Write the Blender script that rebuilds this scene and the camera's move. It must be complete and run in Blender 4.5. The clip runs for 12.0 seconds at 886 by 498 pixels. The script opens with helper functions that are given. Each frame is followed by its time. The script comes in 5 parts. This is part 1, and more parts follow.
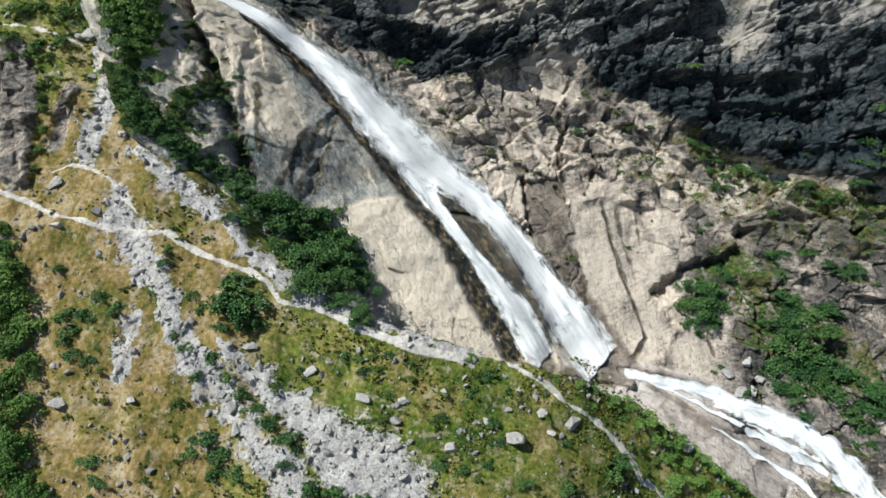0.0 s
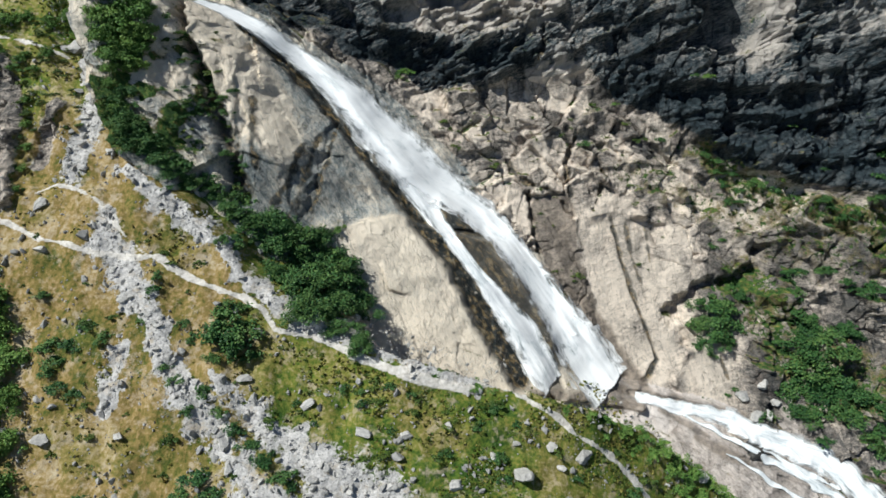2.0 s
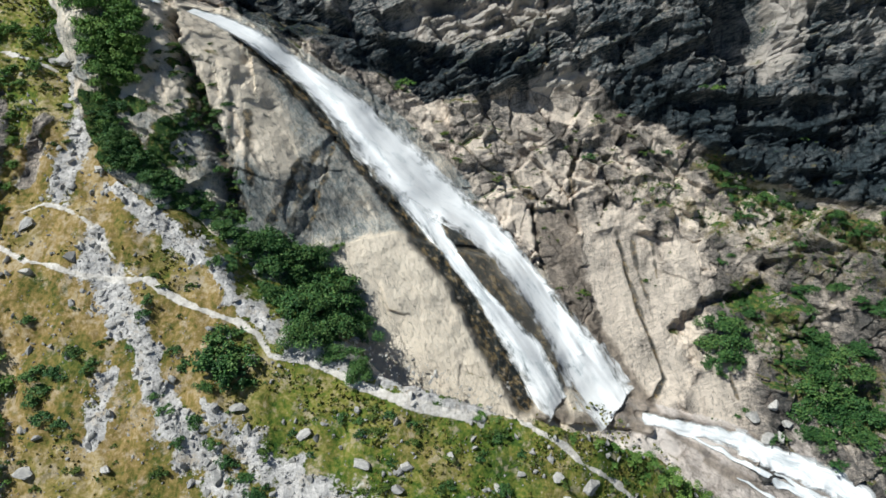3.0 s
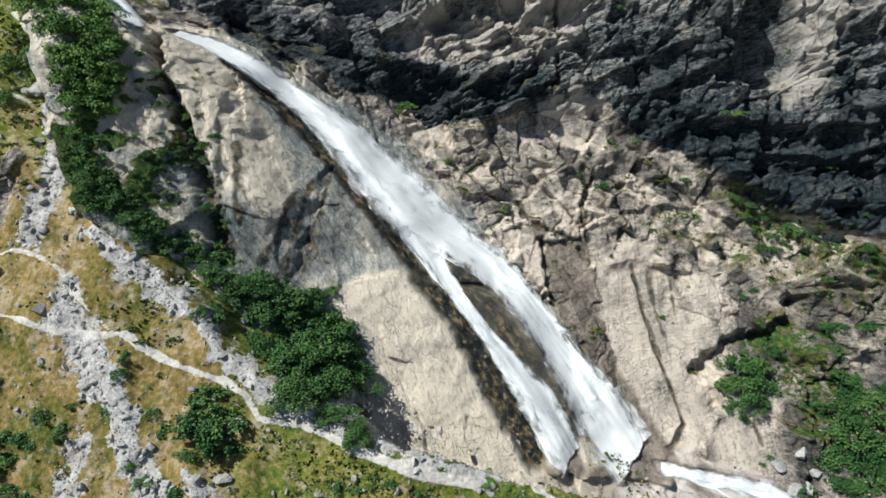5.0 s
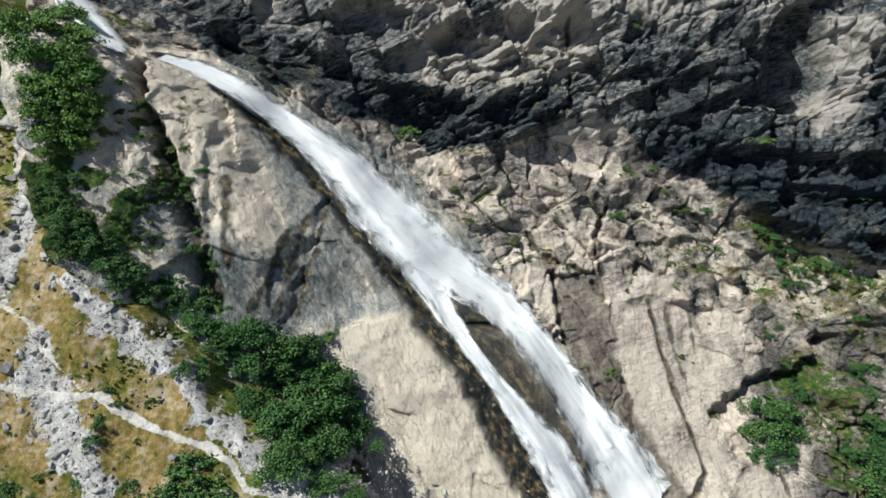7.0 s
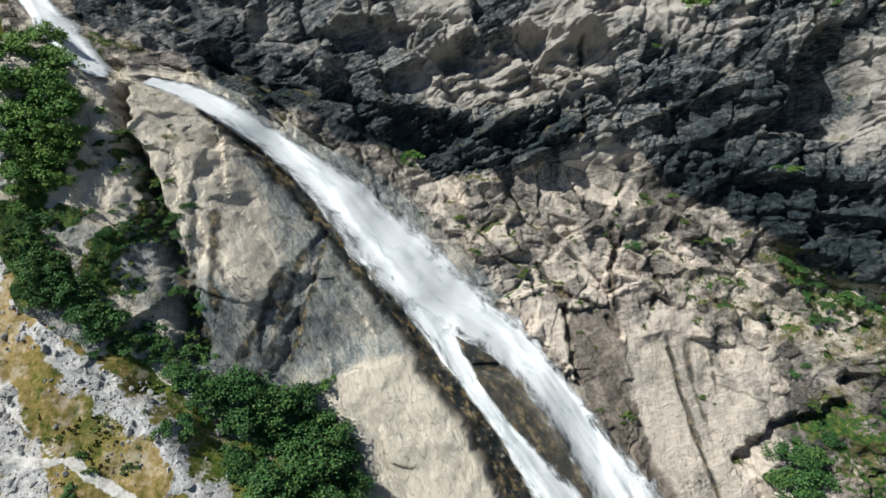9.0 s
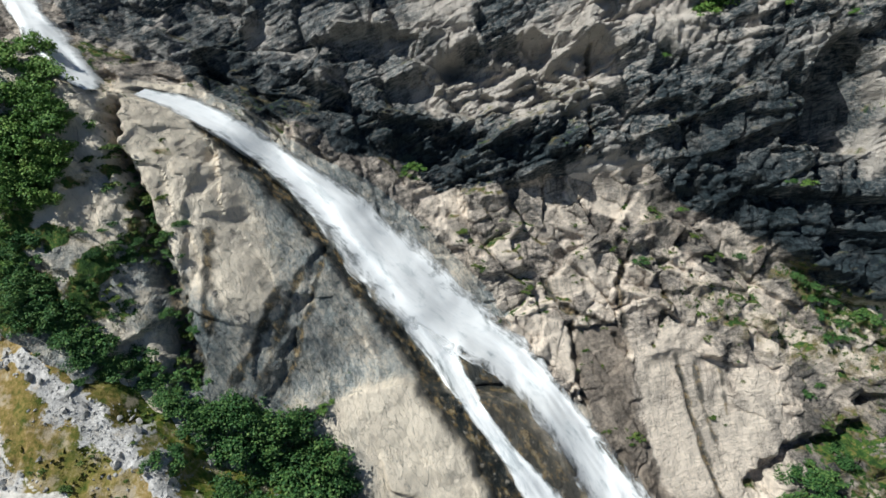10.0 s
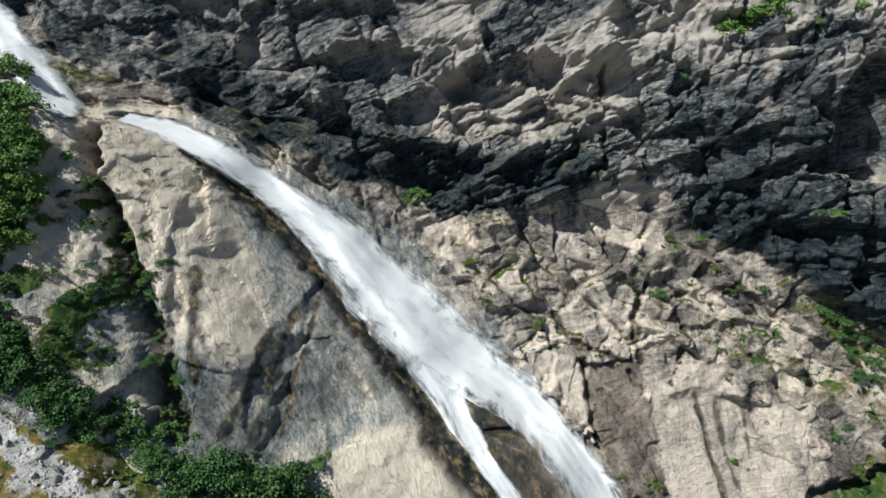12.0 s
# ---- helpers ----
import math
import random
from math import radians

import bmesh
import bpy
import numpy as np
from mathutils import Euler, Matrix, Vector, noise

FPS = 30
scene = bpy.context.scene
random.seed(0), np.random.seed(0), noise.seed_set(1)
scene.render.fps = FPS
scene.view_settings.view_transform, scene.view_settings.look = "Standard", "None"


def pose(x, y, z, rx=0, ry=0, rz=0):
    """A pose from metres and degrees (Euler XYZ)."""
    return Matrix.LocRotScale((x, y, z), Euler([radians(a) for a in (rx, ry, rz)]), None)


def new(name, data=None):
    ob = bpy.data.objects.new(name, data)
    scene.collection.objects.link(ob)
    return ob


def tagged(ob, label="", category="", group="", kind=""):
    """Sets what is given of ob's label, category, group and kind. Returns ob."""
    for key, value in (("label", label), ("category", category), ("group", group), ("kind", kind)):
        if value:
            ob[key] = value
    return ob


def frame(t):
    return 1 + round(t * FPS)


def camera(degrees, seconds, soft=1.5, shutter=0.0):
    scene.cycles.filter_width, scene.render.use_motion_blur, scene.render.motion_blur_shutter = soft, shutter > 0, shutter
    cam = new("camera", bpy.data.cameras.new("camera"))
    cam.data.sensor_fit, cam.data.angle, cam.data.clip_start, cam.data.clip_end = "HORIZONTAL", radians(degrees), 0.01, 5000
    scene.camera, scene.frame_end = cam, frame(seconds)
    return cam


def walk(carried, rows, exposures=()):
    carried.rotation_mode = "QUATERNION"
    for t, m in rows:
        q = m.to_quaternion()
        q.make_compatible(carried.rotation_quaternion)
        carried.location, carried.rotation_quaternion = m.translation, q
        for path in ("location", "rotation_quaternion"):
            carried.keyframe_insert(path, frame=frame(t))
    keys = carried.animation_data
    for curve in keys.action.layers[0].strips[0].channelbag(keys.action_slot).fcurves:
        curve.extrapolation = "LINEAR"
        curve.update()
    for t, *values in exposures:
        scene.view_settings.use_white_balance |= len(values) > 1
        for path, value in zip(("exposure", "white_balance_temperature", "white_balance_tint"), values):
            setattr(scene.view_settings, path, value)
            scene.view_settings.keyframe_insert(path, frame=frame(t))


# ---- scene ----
cam = camera(70.8, 12.0, soft=1.6)
METRES, EYE, TILT, LEAN, TURN = 50.0, 105.0, -28.0, 0.0, 0.0
EXPOSURE = 0.25
ROWS = [
    (0.0, 0.0, 0.0, 0.0, 0.0, 0.0, -0.0),
    (0.5, -0.003, 0.0155, 0.0118, 0.01, -0.09, 0.01),
    (1.0, -0.0058, 0.0371, 0.0281, 0.02, -0.11, 0.0),
    (1.5, -0.0088, 0.0643, 0.05, 0.02, -0.11, 0.01),
    (2.0, -0.0117, 0.0959, 0.0749, 0.03, -0.08, 0.02),
    (2.5, -0.0144, 0.1301, 0.1034, 0.02, -0.03, 0.02),
    (3.0, -0.0165, 0.1661, 0.1341, 0.04, -0.0, 0.03),
    (5.0, -0.0298, 0.3169, 0.2616, 0.07, 0.1, 0.06),
    (5.5, -0.0312, 0.3536, 0.2924, 0.12, 0.12, 0.06),
    (6.0, -0.0337, 0.3896, 0.3231, 0.17, 0.14, 0.06),
    (6.5, -0.0357, 0.4252, 0.3532, 0.22, 0.17, 0.06),
    (7.0, -0.0369, 0.4599, 0.3825, 0.32, 0.16, 0.04),
    (9.0, -0.0472, 0.5933, 0.4883, 0.53, 0.27, -0.09),
    (9.5, -0.0497, 0.6254, 0.5127, 0.57, 0.29, -0.12),
    (10.0, -0.051, 0.6564, 0.5382, 0.65, 0.28, -0.16),
    (10.5, -0.0539, 0.6869, 0.5616, 0.68, 0.32, -0.21),
    (11.0, -0.0558, 0.7163, 0.5854, 0.77, 0.36, -0.26),
    (11.5, -0.0597, 0.7452, 0.6079, 0.77, 0.39, -0.3),
    (12.0, -0.063, 0.7731, 0.6304, 0.79, 0.44, -0.32),
]
walk(cam, [(t, pose(0, 0, EYE, TILT, LEAN, TURN) @ pose(METRES * x, METRES * y, METRES * z, 90 + pitch, roll, yaw)) for t, x, y, z, yaw, pitch, roll in ROWS], [(0.0, EXPOSURE, 5750, 3), (12.0, EXPOSURE, 5750, 3)])

# ---- light ----
SUN = Vector((-0.53, -0.2, 0.82)).normalized()
world = bpy.data.worlds.new("sky")
scene.world = world
world.use_nodes = True
sky = world.node_tree.nodes.new("ShaderNodeTexSky")
sky.sky_type, sky.sun_disc = "NISHITA", False
sky.sun_elevation, sky.sun_rotation = math.asin(SUN.z), math.atan2(SUN.x, SUN.y)
sky.altitude, sky.air_density, sky.dust_density = 1900, 0.8, 0.4
world.node_tree.links.new(sky.outputs[0], world.node_tree.nodes["Background"].inputs[0])
world.node_tree.nodes["Background"].inputs[1].default_value = 0.05
sun = new("sun", bpy.data.lights.new("sun", "SUN"))
sun.data.energy, sun.data.angle, sun.data.color = 5.0, radians(0.53), (1.0, 0.915, 0.80)
sun.matrix_world = Matrix.Translation((0, 0, 300)) @ SUN.to_track_quat("Z", "Y").to_matrix().to_4x4()

# ---- shape lines of the place, in the slope frame: x across, z up the slope, then width ----
SLOPE = pose(0, 0, EYE, TILT, LEAN, TURN)
CREST = [(70.1, -56.3), (56.8, -45.1), (44.3, -35.6), (32.9, -26.6), (24.4, -21.9), (15.6, -18.6), (8.4, -16.6), (1.4, -14.7), (-5.6, -12.4), (-12.4, -9.3), (-19.3, -6.8), (-26.2, -2.9), (-29.9, 0.1), (-35.7, 7.2), (-43.4, 13.6), (-49.9, 18.7), (-53.8, 26.1), (-56.5, 33.4), (-59.8, 41.0), (-64.4, 50.1)]
CASCADE = [(-68.0, 66.5, 3.2), (-65.0, 63.0, 3.2), (-62.4, 60.4, 3.0), (-60.4, 58.6, 3.3), (-57.9, 56.3, 3.4), (-55.4, 53.9, 3.3), (-53.1, 51.4, 3.0), (-50.9, 49.5, 2.4), (-49.0, 48.0, 1.4), (-47.4, 46.8, 0.6)]
FALL = [(-46.2, 49.2, 1.2), (-44.9, 48.9, 2.0), (-41.2, 48.2, 2.9), (-36.0, 45.6, 3.7), (-31.2, 42.6, 3.8), (-25.6, 38.6, 4.0), (-19.1, 33.4, 7.4), (-13.8, 27.7, 9.4), (-8.4, 21.9, 10.2), (-2.2, 16.8, 9.0), (3.5, 13.1, 6.6), (7.8, 9.9, 6.2), (11.9, 5.2, 5.8), (16.2, -0.8, 6.2), (20.4, -6.5, 7.2), (24.1, -12.5, 9.0), (27.6, -17.6, 10.6), (30.2, -21.2, 10.2), (31.8, -23.4, 9.4)]
FALL_LEFT = [(-11.0, 21.5, 2.0), (-7.6, 17.0, 4.2), (-5.0, 13.8, 4.6), (-2.4, 10.1, 3.4), (1.5, 4.4, 2.5), (5.7, -1.0, 2.2), (9.9, -6.6, 4.4), (14.1, -12.1, 6.0), (17.2, -17.5, 6.0), (19.4, -21.4, 5.0)]
STREAM = [(35.4, -24.2, 1.4), (37.8, -24.7, 2.0), (42.1, -25.9, 2.4), (51.2, -28.0, 3.0), (60.8, -32.2, 4.4), (66.0, -34.2, 4.6), (70.8, -36.1, 5.6), (76.2, -40.4, 5.4), (79.4, -45.6, 5.6), (82.0, -50.6, 6.0), (86.0, -56.5, 6.2), (92.0, -66.0, 6.0)]
# Left bank of the fall: wet rock, painted darker still for the slab's shadow.
WET_SHADED_BANK = [(-38.0, 44.8, 0.9), (-32.4, 40.2, 1.5), (-25.9, 33.9, 1.7), (-20.3, 27.2, 1.4), (-13.7, 19.3, 1.6), (-9.3, 13.8, 2.0), (-4.9, 8.1, 2.5), (0.7, 2.3, 3.2), (5.0, -5.2, 3.8), (9.3, -12.7, 4.4), (13.0, -18.7, 4.3)]
RIB = [(-1.1, 13.2, 1.8), (3.3, 6.7, 4.2), (7.2, 1.0, 5.0), (11.9, -5.6, 5.6), (15.9, -11.0, 5.6), (18.6, -16.6, 4.0)]
WETRIGHT = [(24.2, -4.6, 1.6), (27.6, -8.1, 3.3), (31.4, -13.2, 3.5), (34.7, -19.2, 3.6), (37.6, -23.4, 3.4)]
CLEFT_A = [(-46.5, 46.8, 0.6), (-44.2, 39.5, 0.7), (-41.3, 33.3, 1.2), (-38.5, 26.7, 1.6), (-35.8, 19.3, 2.1), (-33.4, 12.5, 2.1)]
CLEFT_B = [(-21.0, 28.3, 0.5), (-21.7, 23.3, 0.9), (-22.6, 17.4, 1.0), (-23.6, 12.1, 1.2), (-24.3, 9.4, 1.3)]
CRACK_A = [(35.0, 8.0, 0.6), (36.2, 1.3, 0.6), (37.6, -4.6, 0.6), (40.4, -13.3, 0.8), (41.6, -18.3, 0.9), (38.4, -22.4, 1.6)]
OVERHANG = [(45.6, -9.5, 1.7), (52.5, -4.5, 1.5), (61.8, -1.9, 1.5), (65.1, 3.9, 1.3)]
DARKLINE = [(-54.2, 57.6), (-44.2, 52.6), (-30.3, 46.6), (-19.5, 41.7), (-10.3, 40.2), (0.7, 37.1), (9.4, 37.3), (21.9, 39.9), (29.3, 41.0), (34.1, 33.5), (42.6, 30.9), (53.1, 24.5), (62.1, 18.8), (72.9, 15.5), (82.9, 14.0), (92.1, 12.5)]
TRAIL = [(-80.3, 13.6, 0.9), (-68.4, 9.1, 0.9), (-62.7, 6.8, 0.95), (-58.9, 5.1, 1.0), (-54.5, 4.3, 1.0), (-50.0, 3.0, 1.2), (-45.7, 2.5, 1.4), (-41.7, 2.5, 1.5), (-37.2, -0.4, 1.9), (-32.8, -2.2, 1.2), (-29.5, -3.3, 1.2), (-26.4, -5.0, 1.0), (-24.5, -7.8, 1.0), (-19.1, -9.0, 1.2), (-12.3, -11.9, 1.9), (-7.2, -13.8, 2.4), (-2.1, -15.6, 2.6), (1.4, -16.4, 1.8), (5.7, -16.3, 1.0), (8.8, -16.9, 0.9)]
TRAIL_LOW = [(7.5, -16.1, 0.9), (11.4, -18.2, 1.0), (15.9, -20.8, 1.1), (19.0, -23.7, 1.1), (23.9, -27.0, 1.2), (28.3, -31.3, 1.3), (30.9, -34.7, 1.3), (32.1, -37.4, 1.4), (37.0, -41.0, 1.3), (41.1, -46.1, 1.3)]
TRAIL_SIDE = [(-61.2, 12.0, 0.5), (-58.2, 13.2, 0.8), (-55.1, 12.5, 0.8), (-51.9, 11.1, 1.0), (-49.9, 9.3, 1.0), (-45.2, 4.0, 1.0), (-42.5, 2.5, 1.0)]
TRAIL_HIGH = [(-78.8, 38.3, 0.4), (-75.0, 38.0, 0.4), (-68.1, 37.1, 0.5), (-64.3, 35.9, 0.5), (-60.2, 34.1, 0.5)]
TRAIL_TOP = [(-66.1, 48.8, 0.8), (-61.1, 43.2, 0.8), (-57.7, 40.8, 0.9), (-56.9, 37.7, 0.9), (-57.8, 35.0, 0.9)]
SCREE = [
    [(-57.7, 40.0, 1.9), (-57.8, 35.0, 2.9), (-56.3, 30.2, 3.4), (-54.5, 25.1, 4.1), (-55.8, 20.1, 4.0), (-56.2, 13.4, 2.3)],
    [(-50.2, 8.8, 2.6), (-49.0, 4.4, 6.0), (-46.4, 0.9, 6.0), (-43.2, -3.3, 5.0), (-40.1, -7.4, 3.7), (-38.8, -11.4, 3.3), (-35.4, -15.2, 4.8), (-31.7, -19.8, 4.8), (-28.6, -23.5, 3.9), (-24.3, -27.8, 3.9), (-20.9, -32.0, 4.6), (-18.4, -36.1, 4.5)],
    [(-32.2, -13.0, 1.6), (-29.5, -16.1, 2.9), (-24.4, -20.0, 3.5), (-19.4, -23.8, 4.8), (-14.6, -27.6, 9.5), (-9.7, -31.3, 11.8), (-6.5, -35.6, 12.4)],
]
SCREE_CREST = [
    [(-48.4, 15.6, 2.2), (-43.6, 11.8, 3.2), (-39.0, 8.4, 3.4), (-34.3, 4.8, 2.4), (-28.6, -1.6, 2.0), (-23.0, -5.4, 3.2), (-18.0, -8.2, 2.6), (-12.6, -9.8, 2.4), (-6.0, -12.2, 2.0), (0.0, -14.9, 2.2), (5.0, -16.2, 1.8)],
    [(-44.0, -8.2, 1.6), (-44.7, -11.3, 2.8), (-45.5, -15.9, 2.9), (-45.7, -19.6, 1.3)],
]
ROCKFACE = [(-71.2, 32.0, 5.6), (-69.9, 23.9, 9.2), (-67.8, 16.2, 7.1), (-65.7, 10.6, 3.5)]
ROCKFACE_MID = [(-60.8, 25.9, 2.8), (-61.2, 21.0, 3.1), (-61.5, 16.2, 2.3)]
SLAB_VEINS = [[(-20.6, 27.0, 0.5), (-21.4, 21.0, 0.8), (-22.6, 15.0, 0.8), (-23.4, 9.0, 0.6)], [(-23.0, 25.0, 0.5), (-24.2, 18.5, 0.9), (-25.6, 12.0, 0.9), (-26.6, 8.0, 0.7)], [(-25.2, 22.0, 0.4), (-27.2, 15.0, 0.7), (-29.0, 10.0, 0.6)], [(-33.4, 30.0, 0.4), (-32.6, 23.0, 0.8), (-31.4, 15.0, 0.7)]]
SLAB_STEP = [(-23.5, 5.8), (-18.7, 7.4), (-15.1, 9.3), (-10.2, 10.4), (-7.6, 9.8)]
BULGE = [(-46.1, 43.7), (-40.3, 38.9), (-35.0, 32.6), (-30.6, 26.2), (-27.2, 19.7)]
SEEPS = [
    [(34.5, 10.1, 1.1), (36.6, 0.6, 1.0), (39.0, -7.4, 0.7)],
    [(37.6, 9.0, 1.0), (38.5, 2.0, 0.8), (40.0, -4.0, 0.6)],
    [(41.5, 8.0, 1.1), (42.3, 1.0, 0.7)],
    [(54.0, -14.0, 0.6), (55.5, -22.0, 0.5)],
]
SIDE_RUNS = [
    [(44.1, -27.4, 0.4), (52.4, -31.4, 0.9), (59.5, -35.4, 1.3), (66.9, -38.6, 1.6), (71.6, -41.4, 1.6), (76.2, -44.6, 1.2)],
    [(50.8, -33.6, 0.3), (55.8, -36.9, 0.7), (62.2, -40.8, 1.0), (67.7, -44.3, 1.2), (71.9, -50.3, 1.4)],
    [(58.0, -33.2, 0.3), (63.0, -36.2, 0.8), (69.0, -38.9, 0.9), (73.5, -41.0, 0.5)],
]
CLIFF_LEDGES = [
    (3.2, 1.5, [(-37.3, 53.4), (-31.8, 51.9), (-22.8, 51.3)]),
    (2.6, 1.3, [(-28.5, 55.3), (-21.0, 53.1)]),
    (3.0, 1.6, [(-16.5, 50.0), (-11.0, 48.3), (-4.0, 48.5)]),
    (2.2, 1.0, [(-48.0, 56.6), (-41.5, 57.8), (-37.2, 61.3), (-35.1, 64.7)]),
    (2.4, 1.1, [(-11.7, 55.6), (-4.0, 59.1), (0.2, 62.0)]),
    (2.2, 1.0, [(-4.0, 53.8), (0.4, 55.4), (7.4, 58.3)]),
    (1.6, 0.9, [(-4.0, 59.6), (2.2, 60.2), (7.4, 58.5)]),
    (2.4, 1.2, [(7.8, 55.3), (15.7, 59.6), (21.2, 62.0)]),
    (2.4, 1.2, [(3.2, 44.8), (8.4, 47.7), (16.9, 51.8)]),
    (1.8, 1.0, [(2.2, 39.0), (9.0, 41.2), (15.0, 43.6)]),
]
CLIFF_LEDGES_HIGH = [
    (2.6, 1.6, [(-20.8, 63.4), (-11.8, 64.8), (-4.4, 65.8), (6.8, 64.4), (19.4, 61.7)]),
    (1.5, 1.0, [(30.9, 46.5), (37.7, 49.0), (43.3, 50.5)]),
    (1.6, 1.0, [(32.9, 41.9), (40.4, 42.6), (51.6, 47.9)]),
    (2.8, 1.3, [(40.7, 36.6), (46.4, 36.9), (51.4, 36.8), (60.4, 35.2), (72.0, 34.6)]),
    (2.2, 1.2, [(32.5, 29.6), (41.1, 30.7), (52.3, 31.7), (63.9, 29.8), (76.0, 28.0)]),
    (2.2, 1.2, [(46.0, 26.5), (56.0, 24.6), (66.0, 22.4), (82.0, 20.5)]),
]
WALL_LEDGES = [
    [(2.1, 23.3), (8.3, 24.6), (13.6, 23.7)],
    [(33.1, 26.0), (39.9, 27.3), (45.7, 24.8)],
    [(33.8, 20.7), (40.7, 22.1), (44.9, 20.9)],
    [(51.8, 32.6), (56.4, 31.8), (61.4, 32.3)],
    [(16.4, 27.6), (22.6, 29.0), (27.9, 28.1)],
    [(39.4, 10.1), (43.7, 11.0), (48.8, 15.4)],
    [(30.3, 10.2), (36.1, 11.6), (44.9, 8.8)],
]
# faces of the cliff and the wall that stand out, as outlines
BUTTRESS = [(25.5, 63.8), (27.4, 52.6), (29.3, 43.8), (31.1, 36.9), (39.6, 37.8), (52.8, 38.6), (51.7, 46.9), (52.9, 55.0), (51.4, 57.8), (46.0, 64.4), (34.2, 63.4)]
RECESS = [(49.8, 53.6), (52.4, 58.7), (57.0, 58.6), (61.0, 49.6), (59.3, 42.0), (55.1, 42.5), (50.0, 45.7)]
PALE_PILLAR = [(58.2, 56.6), (66.4, 56.6), (66.8, 35.6), (60.4, 36.0), (58.6, 42.1), (61.0, 49.4)]
PALE_TOP = [(24.2, 63.7), (28.2, 67.5), (36.2, 68.2), (35.0, 61.6), (30.3, 59.7)]
PALE_QUAD = [(16.9, 42.0), (28.4, 43.2), (27.4, 37.2), (25.3, 32.3), (17.0, 36.0)]
PALE_BLOCK = [(24.8, 35.4), (29.9, 38.1), (30.0, 32.5), (25.4, 31.6)]
PALE_CORNER = [(-55.5, 58.8), (-47.8, 64.5), (-46.0, 59.1), (-50.3, 56.0)]
# LIT_LEDGES also gets a lighter tone, painted in as sunlight.
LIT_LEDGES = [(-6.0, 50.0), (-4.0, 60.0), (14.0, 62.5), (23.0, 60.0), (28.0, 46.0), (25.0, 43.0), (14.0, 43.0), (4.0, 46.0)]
SMOOTH_HIGH = [(-48.4, 70.6), (-35.4, 71.7), (-37.3, 61.5), (-46.4, 57.8)]
SMOOTH_TOP = [(-19.2, 75.0), (20.3, 74.0), (18.6, 62.8), (6.9, 64.0), (-11.8, 64.9)]
SMOOTH_LOW = [(-15.2, 55.0), (-6.2, 55.6), (-4.3, 49.3), (-11.5, 50.3)]
BROWN_FACE = [(17.9, 14.5), (25.7, 15.2), (26.8, 10.2), (27.4, 1.8), (30.5, -9.2), (25.3, -7.6), (19.3, 1.0), (17.0, 9.0)]
PALE_FIN = [(10.1, 18.1), (16.9, 14.6), (18.1, 7.0), (14.4, 9.3)]
DARK_SEAMS = [
    [(17.5, 15.5, 1.1), (17.8, 7.8, 0.9), (19.0, 1.5, 0.7)],
    [(12.5, 22.5, 0.9), (15.7, 17.9, 1.0), (23.1, 15.2, 0.9), (26.5, 10.5, 0.6)],
    [(20.3, 60.6, 0.9), (20.6, 46.0, 0.8), (19.1, 42.9, 0.5)],
    [(27.0, 27.0, 0.7), (25.2, 21.0, 0.8), (26.4, 14.5, 0.7)],
    [(31.0, 25.0, 0.6), (33.5, 18.5, 0.8), (31.0, 12.0, 0.6)],
]
FOOT_LIP = [(14.5, -20.9, 0.8), (20.0, -22.3, 1.2), (26.0, -23.6, 1.7), (31.5, -25.0, 2.0), (36.5, -25.9, 1.6)]
BROWN_RUNS = [
    [(39.0, -24.1, 1.2), (46.8, -26.0, 1.8), (57.1, -28.1, 1.0)],
    [(46.8, -31.6, 1.2), (51.0, -33.8, 2.4), (55.5, -36.0, 1.0)],
    [(26.0, -21.6, 1.0), (32.0, -23.0, 1.8), (38.5, -24.4, 1.2)],
    [(40.0, -26.6, 0.8), (44.5, -29.0, 1.2), (49.0, -31.5, 0.8)],
]


# ---- terrain: depth (y) of the mountainside over the slope frame (x across, z up the slope) ----
def lattice(ix, iz, seed):
    """A fixed random number in 0..1 for each lattice cell."""
    h = (ix.astype(np.int64) * 374761393 + iz.astype(np.int64) * 668265263 + seed * 974711) & 0xFFFFFFFF
    h = ((h ^ (h >> 13)) * 1274126177) & 0xFFFFFFFF
    h = ((h ^ (h >> 16)) * 2246822519) & 0xFFFFFFFF
    return ((h ^ (h >> 15)) & 0xFFFFFF) / 16777216.0


def smooth_noise(x, z, size, seed=0):
    """Gradient noise, about -0.7..0.7, with features of that size in metres."""
    u, v = x / size, z / size
    i, j = np.floor(u), np.floor(v)
    f, g = u - i, v - j
    a, b = f * f * f * (f * (f * 6 - 15) + 10), g * g * g * (g * (g * 6 - 15) + 10)
    total = 0
    for di in (0, 1):
        for dj in (0, 1):
            w = lattice(i + di, j + dj, seed) * 6.2831853
            d = np.cos(w) * (f - di) + np.sin(w) * (g - dj)
            total = total + d * (a if di else 1 - a) * (b if dj else 1 - b)
    return total


def fbm(x, z, size, octaves=4, seed=0, gain=0.5):
    total, amp = 0, 1.0
    for k in range(octaves):
        total = total + amp * smooth_noise(x + 17.3 * k, z - 9.1 * k, size / 2 ** k, seed + k)
        amp *= gain
    return total


CELL_TONE = {}


